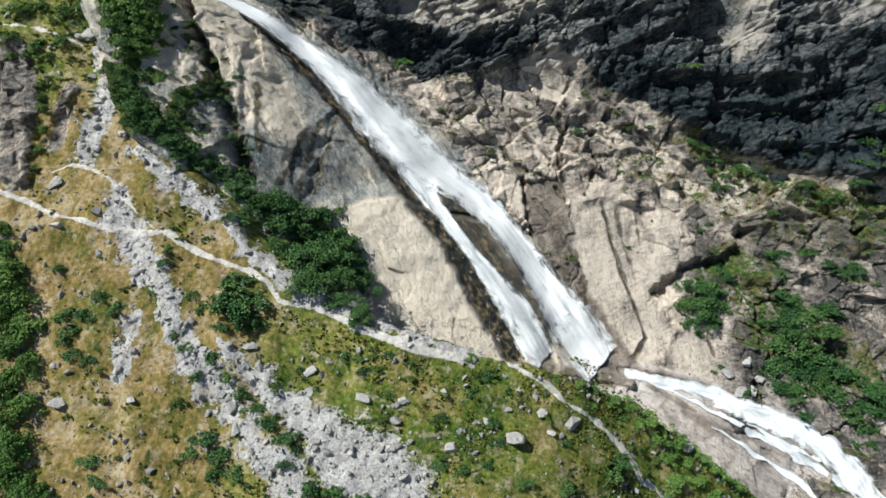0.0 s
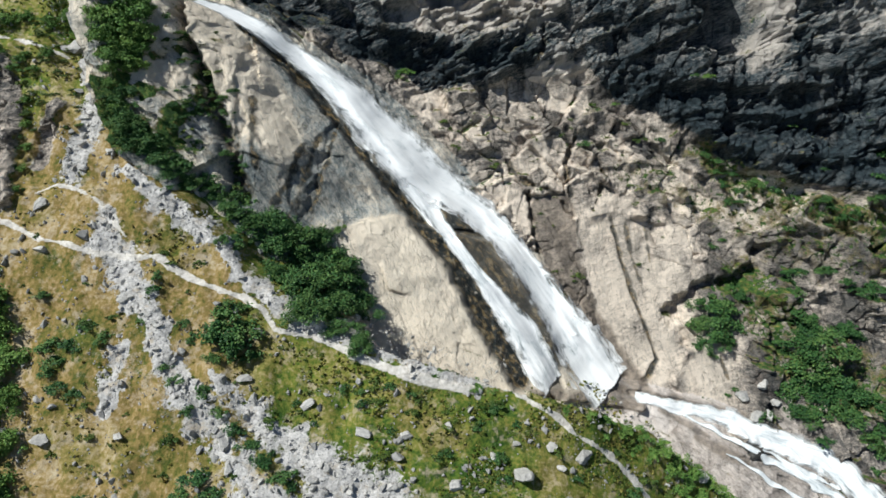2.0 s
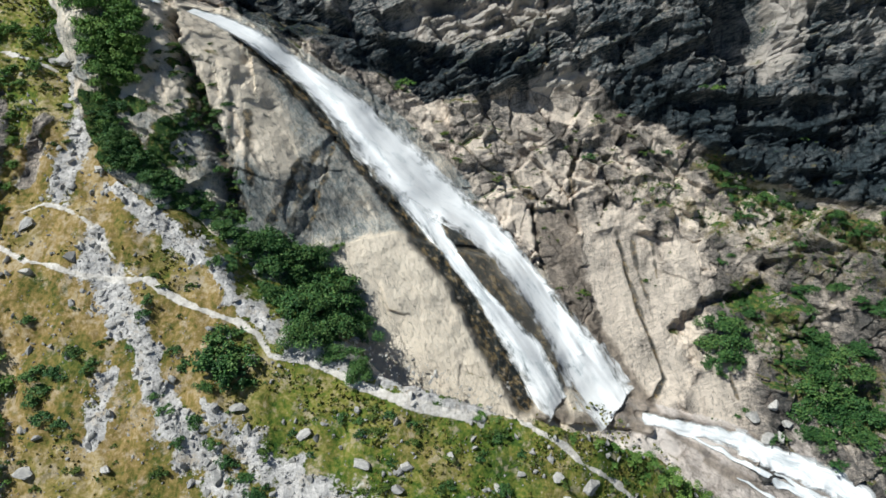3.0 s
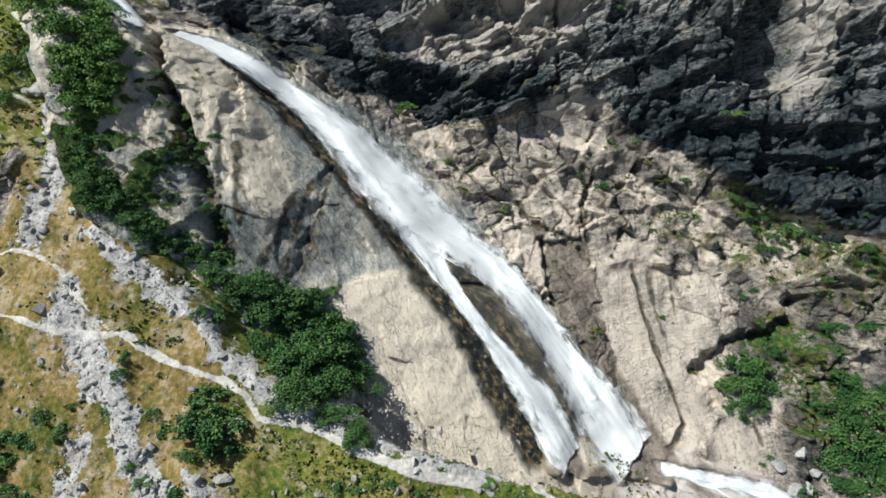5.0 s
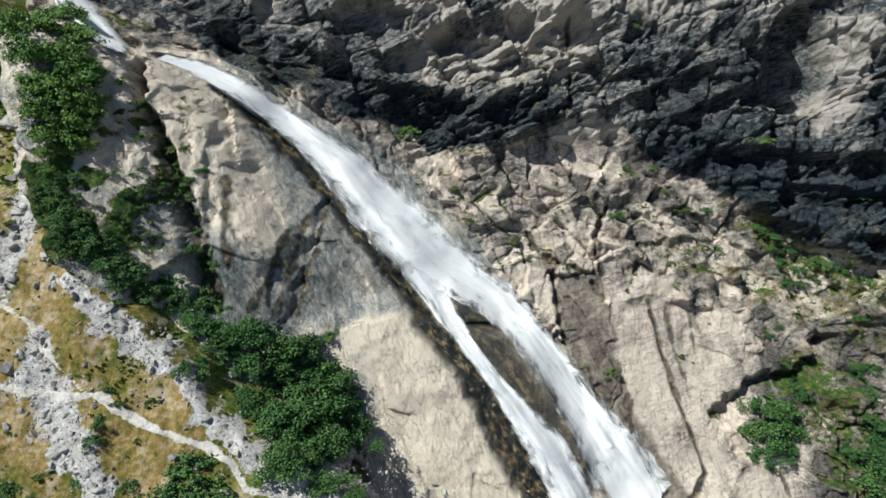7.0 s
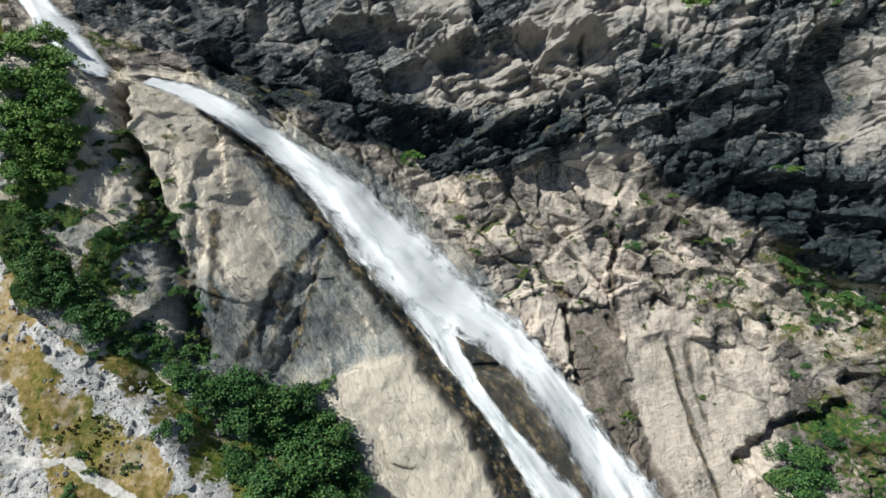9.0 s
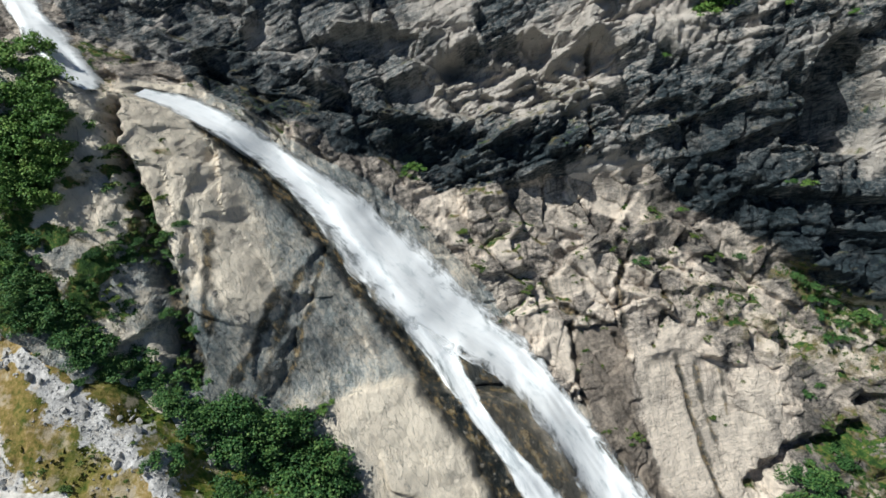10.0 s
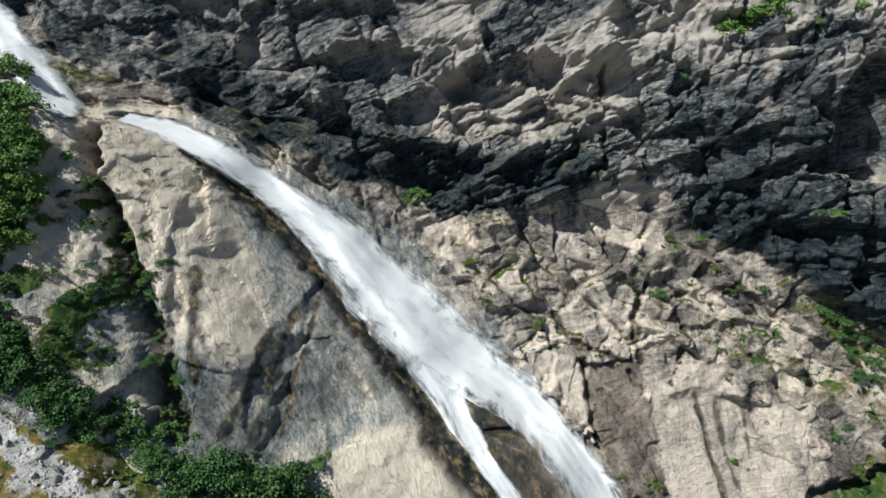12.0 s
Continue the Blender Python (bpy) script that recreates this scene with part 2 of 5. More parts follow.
def facets(x, z, size, aspect=1.0, angle=0.0, tilt=0.5, seed=0, shade=False):
    """Broken rock: each cell is a tilted flat. Returns the depth and the distance to the nearest joint, in cells; shade keeps each cell's own number in CELL_TONE."""
    c, s = np.cos(np.radians(angle)), np.sin(np.radians(angle))
    u, v = (x * c + z * s) / (size * aspect), (-x * s + z * c) / size
    i, j = np.floor(u), np.floor(v)
    best, second = np.full(np.shape(u), 9.0), np.full(np.shape(u), 9.0)
    depth, tone = np.zeros(np.shape(u)), np.zeros(np.shape(u))
    for di in (-1, 0, 1):
        for dj in (-1, 0, 1):
            p, q = i + di, j + dj
            du, dv = u - (p + 0.1 + 0.8 * lattice(p, q, seed)), v - (q + 0.1 + 0.8 * lattice(p, q, seed + 1))
            d = np.sqrt(du * du + dv * dv)
            here = (lattice(p, q, seed + 2) - 0.5) + tilt * (du * (lattice(p, q, seed + 3) - 0.5) + dv * (lattice(p, q, seed + 4) - 0.5)) * 2
            near = d < best
            second = np.where(near, best, np.minimum(second, d))
            depth = np.where(near, here, depth)
            if shade:
                tone = np.where(near, lattice(p, q, seed + 5), tone)
            best = np.where(near, d, best)
    if shade:
        CELL_TONE[seed] = tone
    return depth, second - best


def near_line(x, z, line, widths=None):
    """Distance from a polyline (plus on its left-hand side), the way along it 0..1, and the width there."""
    line = np.asarray(line, float).reshape(-1, 2)
    best, side, along, wide = np.full(np.shape(x), 1e9), np.zeros(np.shape(x)), np.zeros(np.shape(x)), np.zeros(np.shape(x))
    n = len(line) - 1
    for k in range(n):
        a, b = line[k], line[k + 1]
        e = b - a
        t = ((x - a[0]) * e[0] + (z - a[1]) * e[1]) / (e @ e)
        lo, hi = (-1e9 if k == 0 else 0), (1e9 if k == n - 1 else 1)
        tc = np.clip(t, lo if widths is None else 0, hi if widths is None else 1)
        dx, dz = x - a[0] - tc * e[0], z - a[1] - tc * e[1]
        d = np.hypot(dx, dz)
        near = d < best
        best = np.where(near, d, best)
        side = np.where(near, np.sign(e[0] * (z - a[1]) - e[1] * (x - a[0])), side)
        along = np.where(near, (k + np.clip(t, 0, 1)) / n, along)
        if widths is not None:
            wide = np.where(near, widths[k] + (widths[k + 1] - widths[k]) * np.clip(t, 0, 1), wide)
    return best * side, along, wide


def step(v, lo, hi):
    t = np.clip((v - lo) / (hi - lo), 0, 1)
    return t * t * (3 - 2 * t)


def smin(a, b, k):
    h = np.clip(0.5 + 0.5 * (b - a) / k, 0, 1)
    return b + (a - b) * h - k * h * (1 - h)


def smax(a, b, k):
    return -smin(-a, -b, k)


def plain_front(x, z):
    """The moraine's three faces."""
    m = smax(93.2 + 0.32 * z, 101.5 + 0.2 * x + 0.42 * z, 3.0)
    return smax(m, 92.0 + 0.66 * x + 0.33 * z, 3.0)


def plain_wall(x, z):
    u, v = np.clip(x, -90, 130) / 50, np.clip(z, -60, 90) / 50
    return 125.7 + 15.24 * u + 21.33 * v - 8.41 * u * u - 11.77 * u * v - 10.43 * v * v


def plain_bed(x, z):
    return 129.4 + 0.163 * x + 0.517 * z


def band(x, z, line, grow=1.0, soft=0.5, ragged=0.0, seed=5):
    """1 inside a line's width, falling to 0 outside it."""
    pts = np.asarray(line)
    d, _, w = near_line(x, z, pts[:, :2], pts[:, 2])
    d = np.abs(d)
    if ragged:
        d = d + ragged * fbm(x, z, 3.0, 3, seed)
    half = w * 0.5 * grow
    return 1 - step(d, half * (1 - soft), half * (1 + soft) + 0.05)


def patch(x, z, outline, soft=0.5, ragged=0.0, seed=6):
    """1 inside an outline, falling to 0 over its edge."""
    pts = np.asarray(outline, float)
    out = np.zeros(np.shape(x))
    lo, hi = pts.min(0) - 4, pts.max(0) + 4
    box = (x > lo[0]) & (x < hi[0]) & (z > lo[1]) & (z < hi[1])
    px, pz = x[box], z[box]
    gap, inside = np.full(px.shape, 1e9), np.zeros(px.shape, bool)
    for a, b in zip(pts, np.roll(pts, -1, 0)):
        e = b - a
        t = np.clip(((px - a[0]) * e[0] + (pz - a[1]) * e[1]) / (e @ e), 0, 1)
        gap = np.minimum(gap, np.hypot(px - a[0] - t * e[0], pz - a[1] - t * e[1]))
        if a[1] != b[1]:
            inside ^= ((a[1] > pz) != (b[1] > pz)) & (px < a[0] + (pz - a[1]) / e[1] * e[0])
    gap = np.where(inside, gap, -gap)
    if ragged:
        gap = gap + ragged * fbm(px, pz, 3.0, 3, seed)
    out[box] = step(gap, -soft, soft)
    return out


def overhang(x, z, line, size, scale=1.0):
    """A ledge along a line: its top slopes back, and the rock below it is undercut."""
    pts = np.asarray(line, float)
    d, along, _ = near_line(x, z, pts, np.ones(len(pts)))
    reach = np.hypot(x - np.clip(x, pts[:, 0].min(), pts[:, 0].max()), 0)
    d = np.where(np.abs(d) > 20, 20, d) + 0.5 * fbm(x, z, 4, 3, 44)
    fade = 1 - step(reach, 0, 2.5)
    d = d / scale
    return fade * size * np.where(d > 0, -np.exp(-d / 2.4), (np.exp(d / 2.6) - 1) * np.exp(d / 3.5) * -1.6 - np.exp(d / 0.35))


def terrain(x, z):
    """Depth of the mountainside at x, z, the kind of ground there, and how grassy, stony, wet and stained it is, with
    some light and shade painted into its tone and dark film.
    """
    xo, zo = x, z
    x, z = np.clip(x, -100, 118), np.clip(z, -72, 92)
    warp_x, warp_z = x + 1.5 * fbm(x, z, 12, 2, 11), z + 1.5 * fbm(x, z, 12, 2, 12)
    jag_x, jag_z = warp_x + 0.34 * fbm(x, z, 2.0, 3, 13), warp_z + 0.34 * fbm(x, z, 2.0, 3, 14)
    # moraine
    crest = -near_line(x, z, CREST)[0] + 0.8 * fbm(x, z, 6, 3, 21)
    scree = np.zeros(np.shape(x))
    for k, line in enumerate(SCREE + SCREE_CREST):
        scree = np.maximum(scree, band(x, z, line, 0.82, 0.75, 2.2, 31 + k))
    face = np.maximum(band(x, z, ROCKFACE, 1.0, 0.25, 1.2, 36), 0.9 * band(x, z, ROCKFACE_MID, 0.9, 0.6, 1.6, 37))
    path = np.zeros(np.shape(x))
    for line, grow in ((TRAIL, 0.58), (TRAIL_LOW, 0.62), (TRAIL_SIDE, 0.32), (TRAIL_HIGH, 0.7), (TRAIL_TOP, 0.7)):
        path = np.maximum(path, band(x, z, line, grow, 0.4, 0.45, 40))
    rubble, _ = facets(x, z, 0.95, 1.2, 20, 0.8, 51)
    rubble_big, _ = facets(x, z, 2.3, 1.1, -15, 0.9, 52)
    lump = 1.1 * fbm(x, z, 13, 3, 53) + 0.35 * fbm(x, z, 2.6, 3, 54)
    gullies = 0.8 * fbm(x * 1.0 + 0.35 * z, z * 0.16, 5.0, 3, 55)
    broken, _ = facets(warp_x, warp_z, 5.0, 1.8, -65, 1.2, 56)
    moraine = plain_front(x, z) + lump + gullies * step(-x, -5, 25) + scree * (0.2 * rubble + 0.16 * rubble_big)
    moraine = moraine + face * (2.0 * broken + 1.0 * rubble_big + 0.25 * rubble - 0.3) - 0.15 * path
    flank = (2.4 + 9.0 * step(x, -20, -4)) * np.maximum(crest, 0)
    moraine = moraine + flank
    rim = step(crest, -0.3, 0.5) * step(x, -17, -12) * step(-x, -27, -19)
    path, scree = path * (1 - step(crest, 0.1, 0.5)), scree * (1 - step(crest + 1.2 * fbm(x, z, 4, 3, 38), 0.8, 2.2))
    scree = np.maximum(scree, rim)
    push = 40 * step(-crest, 0.3, 3) * step(-x, 12, 22)
    # pale slab beside the fall
    big, _ = facets(warp_x, warp_z, 15, 1.9, -58, 0.9, 61)
    mid, _ = facets(jag_x, jag_z, 5.5, 2.6, -60, 0.8, 62, True)
    slab = 120.55 + 0.669 * np.maximum(x, -58) + 0.563 * z + 7.0 * step(z, 47, 57)
    rough = step(-x, 26, 38)
    slab = slab + 1.5 * big + (0.55 + 0.5 * rough) * mid + 1.1 * fbm(x, z, 11, 4, 63) + (0.1 + 0.15 * rough) * fbm(x, z, 1.8, 3, 64)
    slab = slab + (0.1 + 0.75 * rough) * (1.1 * facets(warp_x, warp_z, 3.4, 2.6, -62, 0.9, 67)[0] + 0.4 * facets(warp_x, warp_z, 1.2, 2.6, -62, 1.0, 68)[0]) + 0.35 * fbm(x + 0.5 * z, z * 0.35 - 0.2 * x, 2.6, 4, 29)
    edge = near_line(x, z, SLAB_STEP)[0] + 0.7 * fbm(x, z, 5, 3, 69)
    block = step(-edge, -0.3, 1.3) * step(x, -26, -23)
    front = 114.1 + 0.15 * x + 0.25 * z + 0.9 * fbm(x, z, 9, 4, 59) + 0.8 * mid * step(fbm(x, z, 12, 2, 58), -0.2, 0.3) + 0.12 * fbm(x, z, 1.8, 3, 64)
    front = front + 0.8 * smax(near_line(x, z, np.asarray(WET_SHADED_BANK)[:, :2])[0] + 1.9 + 0.8 * fbm(x, z, 5, 3, 57), 0 * x, 0.9)
    slab = slab + (np.minimum(front, slab + 2) - slab) * block + 1.2 * step(edge, 0, 3) * step(-edge, -9, -3) * step(x, -26, -22) * step(-x, 2, 9)
    ridge = near_line(x, z, BULGE)[0] + 1.2 * fbm(x, z, 7, 3, 60)
    slab = slab - 3.6 * np.exp(-(ridge / np.where(ridge > 0, 3.2, 6.5)) ** 2) * step(z, 14, 22) + push
    cleft = np.maximum(band(x, z, CLEFT_A, 1.2, 0.9, 1.0, 65), 0.3 * band(x, z, CLEFT_B, 1.0, 0.9, 1.2, 66))
    slab = slab + 3.2 * cleft
    # broken wall and dark cliff
    above = near_line(x, z, DARKLINE)[0] + 3.0 * fbm(x, z, 10, 3, 70)
    cliff = step(above, -1.0, 2.0)
    blocks, joint_w = facets(jag_x, jag_z, 7.5, 1.4, -52, 1.0, 71, True)
    chunk, joint_c = facets(jag_x, jag_z, 3.1, 1.5, -40, 0.9, 72, True)
    chip, _ = facets(jag_x, jag_z, 1.3, 1.6, -30, 1.0, 73)
    smooth_face = np.maximum(band(x, z, [(34.5, 8.0, 15.0), (36.5, -3.0, 17.0), (39.0, -17.0, 15.0)], 1.0, 0.2, 1.0, 74), 0.75 * band(x, z, [(46.0, 5.0, 10.0), (48.0, -3.0, 10.0)], 1.0, 0.4, 1.0, 49))
    smooth_face = np.maximum(smooth_face, band(x, z, [(54.0, -17.0, 9.0), (52.0, -23.0, 14.0)], 1.0, 0.4, 1.0, 75))
    brown_face, fin = patch(x, z, BROWN_FACE, 0.5, 1.0, 15), patch(x, z, PALE_FIN, 0.4, 0.6, 16)
    smooth_face = np.maximum(smooth_face, 0.55 * np.maximum(brown_face, fin))
    calm = 1 - 0.96 * np.minimum(smooth_face * 1.2, 1)
    seams = 1.7 * np.exp(-(joint_w / 0.035) ** 2) * step(fbm(x, z, 9, 3, 89), -0.05, 0.25) + 0.8 * np.exp(-(joint_c / 0.05) ** 2) * step(fbm(x, z, 7, 3, 28), 0.0, 0.3)
    off, _, wide = near_line(x, z, np.asarray(FALL)[:, :2], np.asarray(FALL)[:, 2])
    beside = step(off - 0.65 * wide, 0.2, 2.0) * step(-x, -14, 0)
    slab = slab + beside * (1.5 * blocks + 1.5 * chunk + 0.5 * chip)
    dip_w = np.radians(10 - 28 * step(x, 30, 62))
    run_w, up_w = warp_x * np.cos(dip_w) + warp_z * np.sin(dip_w), -warp_x * np.sin(dip_w) + warp_z * np.cos(dip_w)
    tier = up_w / 5.2 + 0.8 * fbm(run_w * 0.5, up_w, 9, 3, 45) + 0.35 * facets(x, z, 6, 1.4, 75, 0.6, 47)[0]
    level = np.floor(tier)
    held = lattice(level, np.floor(run_w / 8.0 + 5 * lattice(level, level, 4)), 48)
    shelf = np.where(tier - level < 0.8, -(tier - level) / 0.8, (tier - level - 0.8) / 0.2 - 1) * (0.2 + 2.0 * held * held)
    wall = 1.2 * shelf * calm + 2.1 * blocks * calm + 1.4 * chunk * calm * (0.3 + 0.7 * step(fbm(x, z, 11, 2, 87), -0.15, 0.15)) + 0.4 * chip * calm * step(fbm(x, z, 9, 2, 90), -0.4, 0.2) + 0.9 * fbm(x, z, 14, 4, 76) + seams * calm
    for line in WALL_LEDGES:
        wall = wall + overhang(x, z, line, 0.9) * np.clip(0.7 + 1.6 * fbm(x, z, 3.5, 2, 43), 0, 1.5)
    dip = 26 - 10 * step(x, 20, 60)
    c, s = np.cos(np.radians(dip)), np.sin(np.radians(dip))
    along, across = x * c + z * s, -x * s + z * c
    bed_line = across / 6.8 + 0.95 * fbm(along * 0.5, across, 11, 4, 77) + 0.5 * facets(x, z, 11, 1.4, 70, 0.6, 86)[0]
    cut = bed_line - np.floor(bed_line)
    hard = lattice(np.floor(bed_line), np.floor(along / 9.0 + lattice(np.floor(bed_line), np.floor(bed_line), 3) * 5), 78)
    ledge = np.where(cut < 0.78, -cut / 0.78, (cut - 0.78) / 0.22 - 1) * (0.3 + 2.6 * hard * hard)
    rag = 0.5 * fbm(x, z, 2.0, 3, 27)
    slats, _ = facets(along + 0.8 * fbm(x, z, 5, 2, 79), across + rag, 2.4, 3.2, 0, 1.1, 80, True)
    splinter, _ = facets(along, across + rag, 0.9, 4.0, 4, 1.1, 82)
    steep, _ = facets(jag_x, jag_z, 17, 1.5, 60, 0.8, 81)
    cubes, _ = facets(jag_x, jag_z, 4.2, 1.5, 15, 1.1, 88, True)
    layered = 0.1 + 0.9 * step(-x + 2.0 * fbm(x, z, 6, 2, 65), -30, -22)
    columns = facets(jag_x, jag_z, 3.4, 2.0, 84, 0.9, 66)[0] + 0.55 * facets(jag_x, jag_z, 1.2, 2.8, 80, 1.0, 33)[0]
    buttress, recess = patch(x, z, BUTTRESS, 1.0, 1.2, 17), patch(x, z, RECESS, 0.5, 0.5, 18)
    pillar, quad, block_p = patch(x, z, PALE_PILLAR, 0.7, 1.0, 19), patch(x, z, PALE_QUAD, 0.5, 0.8, 20), patch(x, z, PALE_BLOCK, 0.5, 0.6, 22)
    pale_top, corner_p = patch(x, z, PALE_TOP, 0.8, 1.2, 23), patch(x, z, PALE_CORNER, 0.6, 1.0, 24)
    sheer = np.maximum.reduce([patch(x, z, p, 0.8, 1.2, 25 + k) for k, p in enumerate((SMOOTH_HIGH, SMOOTH_TOP, SMOOTH_LOW))])
    planes, plane_joint = facets(jag_x, jag_z, 8.5, 1.9, 22, 1.3, 48, True)
    massive = step(-x + 2.0 * fbm(x, z, 6, 2, 64), 0, 14)
    fine_rock = 1 - 0.55 * massive
    crag = 1.2 * ledge * (0.4 + 0.6 * layered) + 2.4 * planes * (0.35 + 0.65 * massive) + 0.85 * fine_rock * slats * (0.2 + 0.8 * layered) + 1.5 * columns * (1 - layered) + 0.7 * fine_rock * splinter * (0.25 + 0.75 * layered) + 0.4 * fine_rock * layered * facets(along, across + rag, 0.5, 3.5, 8, 1.1, 57)[0] + 1.5 * fine_rock * cubes + 2.0 * steep + 1.0 * np.exp(-(plane_joint / 0.035) ** 2) + 1.0 * fbm(x, z, 12, 4, 83) + 0.5 * facets(jag_x, jag_z, 1.6, 1.3, 35, 1.0, 26)[0] * (1 - layered)
    for size, scale, line in CLIFF_LEDGES + CLIFF_LEDGES_HIGH:
        crag = crag + overhang(x, z, line, size, scale) * np.clip(0.85 + 1.2 * fbm(x, z, 5, 2, 43), 0.2, 1.4)
    crag = crag * (1 - 0.93 * recess) * (1 - 0.6 * np.maximum.reduce([sheer, quad, 0.6 * pale_top, 0.5 * pillar]))
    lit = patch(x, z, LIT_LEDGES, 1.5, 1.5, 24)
    crag = crag + 0.28 * (z - 48) * lit
    crag = crag - 2.6 * buttress + 3.6 * recess - 1.6 * pillar - 1.2 * block_p - 1.5 * corner_p + 1.6 * sheer + 0.07 * np.clip(-x, -50, 45)
    right = plain_wall(x, z) + wall * (1 - cliff) + crag * cliff + 0.9
    dark_seam = np.maximum.reduce([band(x, z, line, 0.7, 0.7, 1.1, 26) for line in DARK_SEAMS])
    right = right + 1.0 * dark_seam - 0.8 * fin
    right = right + push + 0.5 * band(x, z, CRACK_A, 0.7, 0.5, 0.35, 84) + 3.6 * band(x, z, OVERHANG, 1.7, 0.9, 1.4, 85)
    # stream bed
    bed = plain_bed(x, z) + 9 * step(near_line(x, z, np.asarray(STREAM)[:, :2])[0], 1.6, 4.5) * step(x, 25, 30) * step(-x, -66, -58) + 0.9 * fbm(x - z * 0.4, z, 7, 3, 91) + 0.7 * facets(x, z, 4, 2.2, -25, 0.9, 92)[0]
    back = smin(slab, right, 1.2)
    left_of_water = slab < right
    back = smin(back, bed, 1.0)
    is_bed = bed < np.minimum(slab, right) + 0.2
    # the water's channel
    fall = np.maximum(band(x, z, FALL, 0.85, 0.3), band(x, z, FALL_LEFT, 0.8, 0.3))
    top = band(x, z, CASCADE, 0.9, 0.3)
    bank = band(x, z, WET_SHADED_BANK, 1.0, 0.35, 0.5, 95)
    rib = band(x, z, RIB, 1.2, 0.5, 0.4, 96)
    gutter = band(x, z, WETRIGHT, 1.0, 0.4, 0.5, 97)
    run = band(x, z, STREAM, 0.9, 0.4)
    back = back + 1.5 * fall + 0.3 * top + 2.0 * bank * (1 - fall) - 1.2 * rib - 1.7 * band(x, z, FOOT_LIP, 1.0, 0.5, 0.5, 71) + 0.7 * gutter + 0.8 * run
    y = smin(moraine, back, 0.7)
    tone = 0.45 * CELL_TONE[72] + 0.35 * CELL_TONE[71] + 0.2 * (0.5 + fbm(x, z, 4, 4, 55)) + 0.5 * fin - 0.25 * brown_face
    tone_cliff = 0.25 * CELL_TONE[80] + 0.3 * (CELL_TONE[88] * fine_rock + CELL_TONE[48] * (1 - fine_rock)) + 0.45 * (0.5 + 1.1 * fbm(x, z, 8, 4, 56)) - 0.04
    tone_cliff = tone_cliff + 0.5 * band(x, z, [(46.5, 68.0, 2.5), (43.8, 63.0, 2.2), (41.6, 57.4, 1.6), (41.4, 53.0, 0.8)], 1.0, 0.8, 1.0, 21)
    # Slab light painted as tone: block and ridge sunlit, side turned from the sun darker.
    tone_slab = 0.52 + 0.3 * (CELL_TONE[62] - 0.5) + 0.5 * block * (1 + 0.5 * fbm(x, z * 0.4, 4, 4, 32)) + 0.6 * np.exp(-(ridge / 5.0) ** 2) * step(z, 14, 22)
    tone_slab = tone_slab - 0.45 * np.maximum(band(x, z, [(-30.3, 37.6, 4.0), (-24.8, 29.4, 7.0), (-21.4, 23.7, 9.0), (-22.6, 17.0, 9.0), (-23.9, 11.5, 6.0)], 1.0, 0.7, 1.5, 33), 0.8 * band(x, z, [(-38.2, 27.5, 4.0), (-34.6, 20.4, 5.0), (-31.4, 14.9, 6.0), (-28.3, 9.5, 6.0)], 1.0, 0.7, 1.5, 34))
    tone_slab = tone_slab + 0.4 * rough * step(fbm(x, z, 7, 3, 39), -0.25, 0.2) * (1 - block)
    tone = np.where(left_of_water & (beside < 0.5), tone_slab, np.where(cliff > 0.5, tone_cliff, tone))
    tone = np.where(left_of_water, tone, np.where(cliff > 0.5, (tone - 0.5) * 1.2 + 0.5 + 0.25 * fbm(x, z, 14, 3, 40), (tone - 0.5) * 1.5 + 0.68 + 0.25 * fbm(x, z, 9, 3, 35)))
    pale = smooth_face * (1 - brown_face)
    tone = tone * (1 - pale) + (0.84 + 0.25 * fbm(x, z * 0.5, 6, 4, 30)) * pale
    # Dark bands that paint the shade on the right cliff and under its ledges.
    cliff_shade = band(x, z, [(36.0, 36.0, 6.0), (50.0, 30.0, 16.0), (66.0, 28.0, 24.0), (90.0, 26.0, 28.0)], 1.0, 0.5, 3.0, 42) + 0.7 * band(x, z, [(-40.0, 58.0, 8.0), (-20.0, 47.0, 10.0), (0.0, 44.0, 10.0), (24.0, 47.0, 8.0)], 1.0, 0.6, 3.0, 41)
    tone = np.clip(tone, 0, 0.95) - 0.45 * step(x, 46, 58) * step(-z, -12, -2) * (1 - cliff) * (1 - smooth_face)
    # Tone also holds sunlight on the high cliff and ledges, shade low on the right.
    tone = tone - 0.25 * step(z, 20, 30) * step(x, 5, 15) * (1 - cliff) - 0.75 * cliff_shade * cliff + 0.16 * cliff * step(z, 46, 54) * step(-x, -34, -24) * step(x, -16, -4)
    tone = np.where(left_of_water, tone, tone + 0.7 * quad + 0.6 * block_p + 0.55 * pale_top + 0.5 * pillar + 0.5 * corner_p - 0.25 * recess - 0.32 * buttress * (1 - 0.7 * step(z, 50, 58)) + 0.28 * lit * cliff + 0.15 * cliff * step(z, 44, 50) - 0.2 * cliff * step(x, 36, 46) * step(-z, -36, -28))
    left_of_water = left_of_water & (beside < 0.5)
    rock = np.where(is_bed, 4, np.where(left_of_water, 1, np.where(cliff > 0.5, 3, 2)))
    kind = np.where(moraine < back, 0, np.where(is_bed, 4, np.where(left_of_water, 1, np.where(cliff > 0.5, 3, 2))))
    seep = np.maximum(0.95 * band(x, z, CRACK_A, 0.8, 0.5, 0.35, 84), 0.8 * np.maximum.reduce([band(x, z, line, 0.6, 0.6, 0.7, 46) for line in SEEPS]))
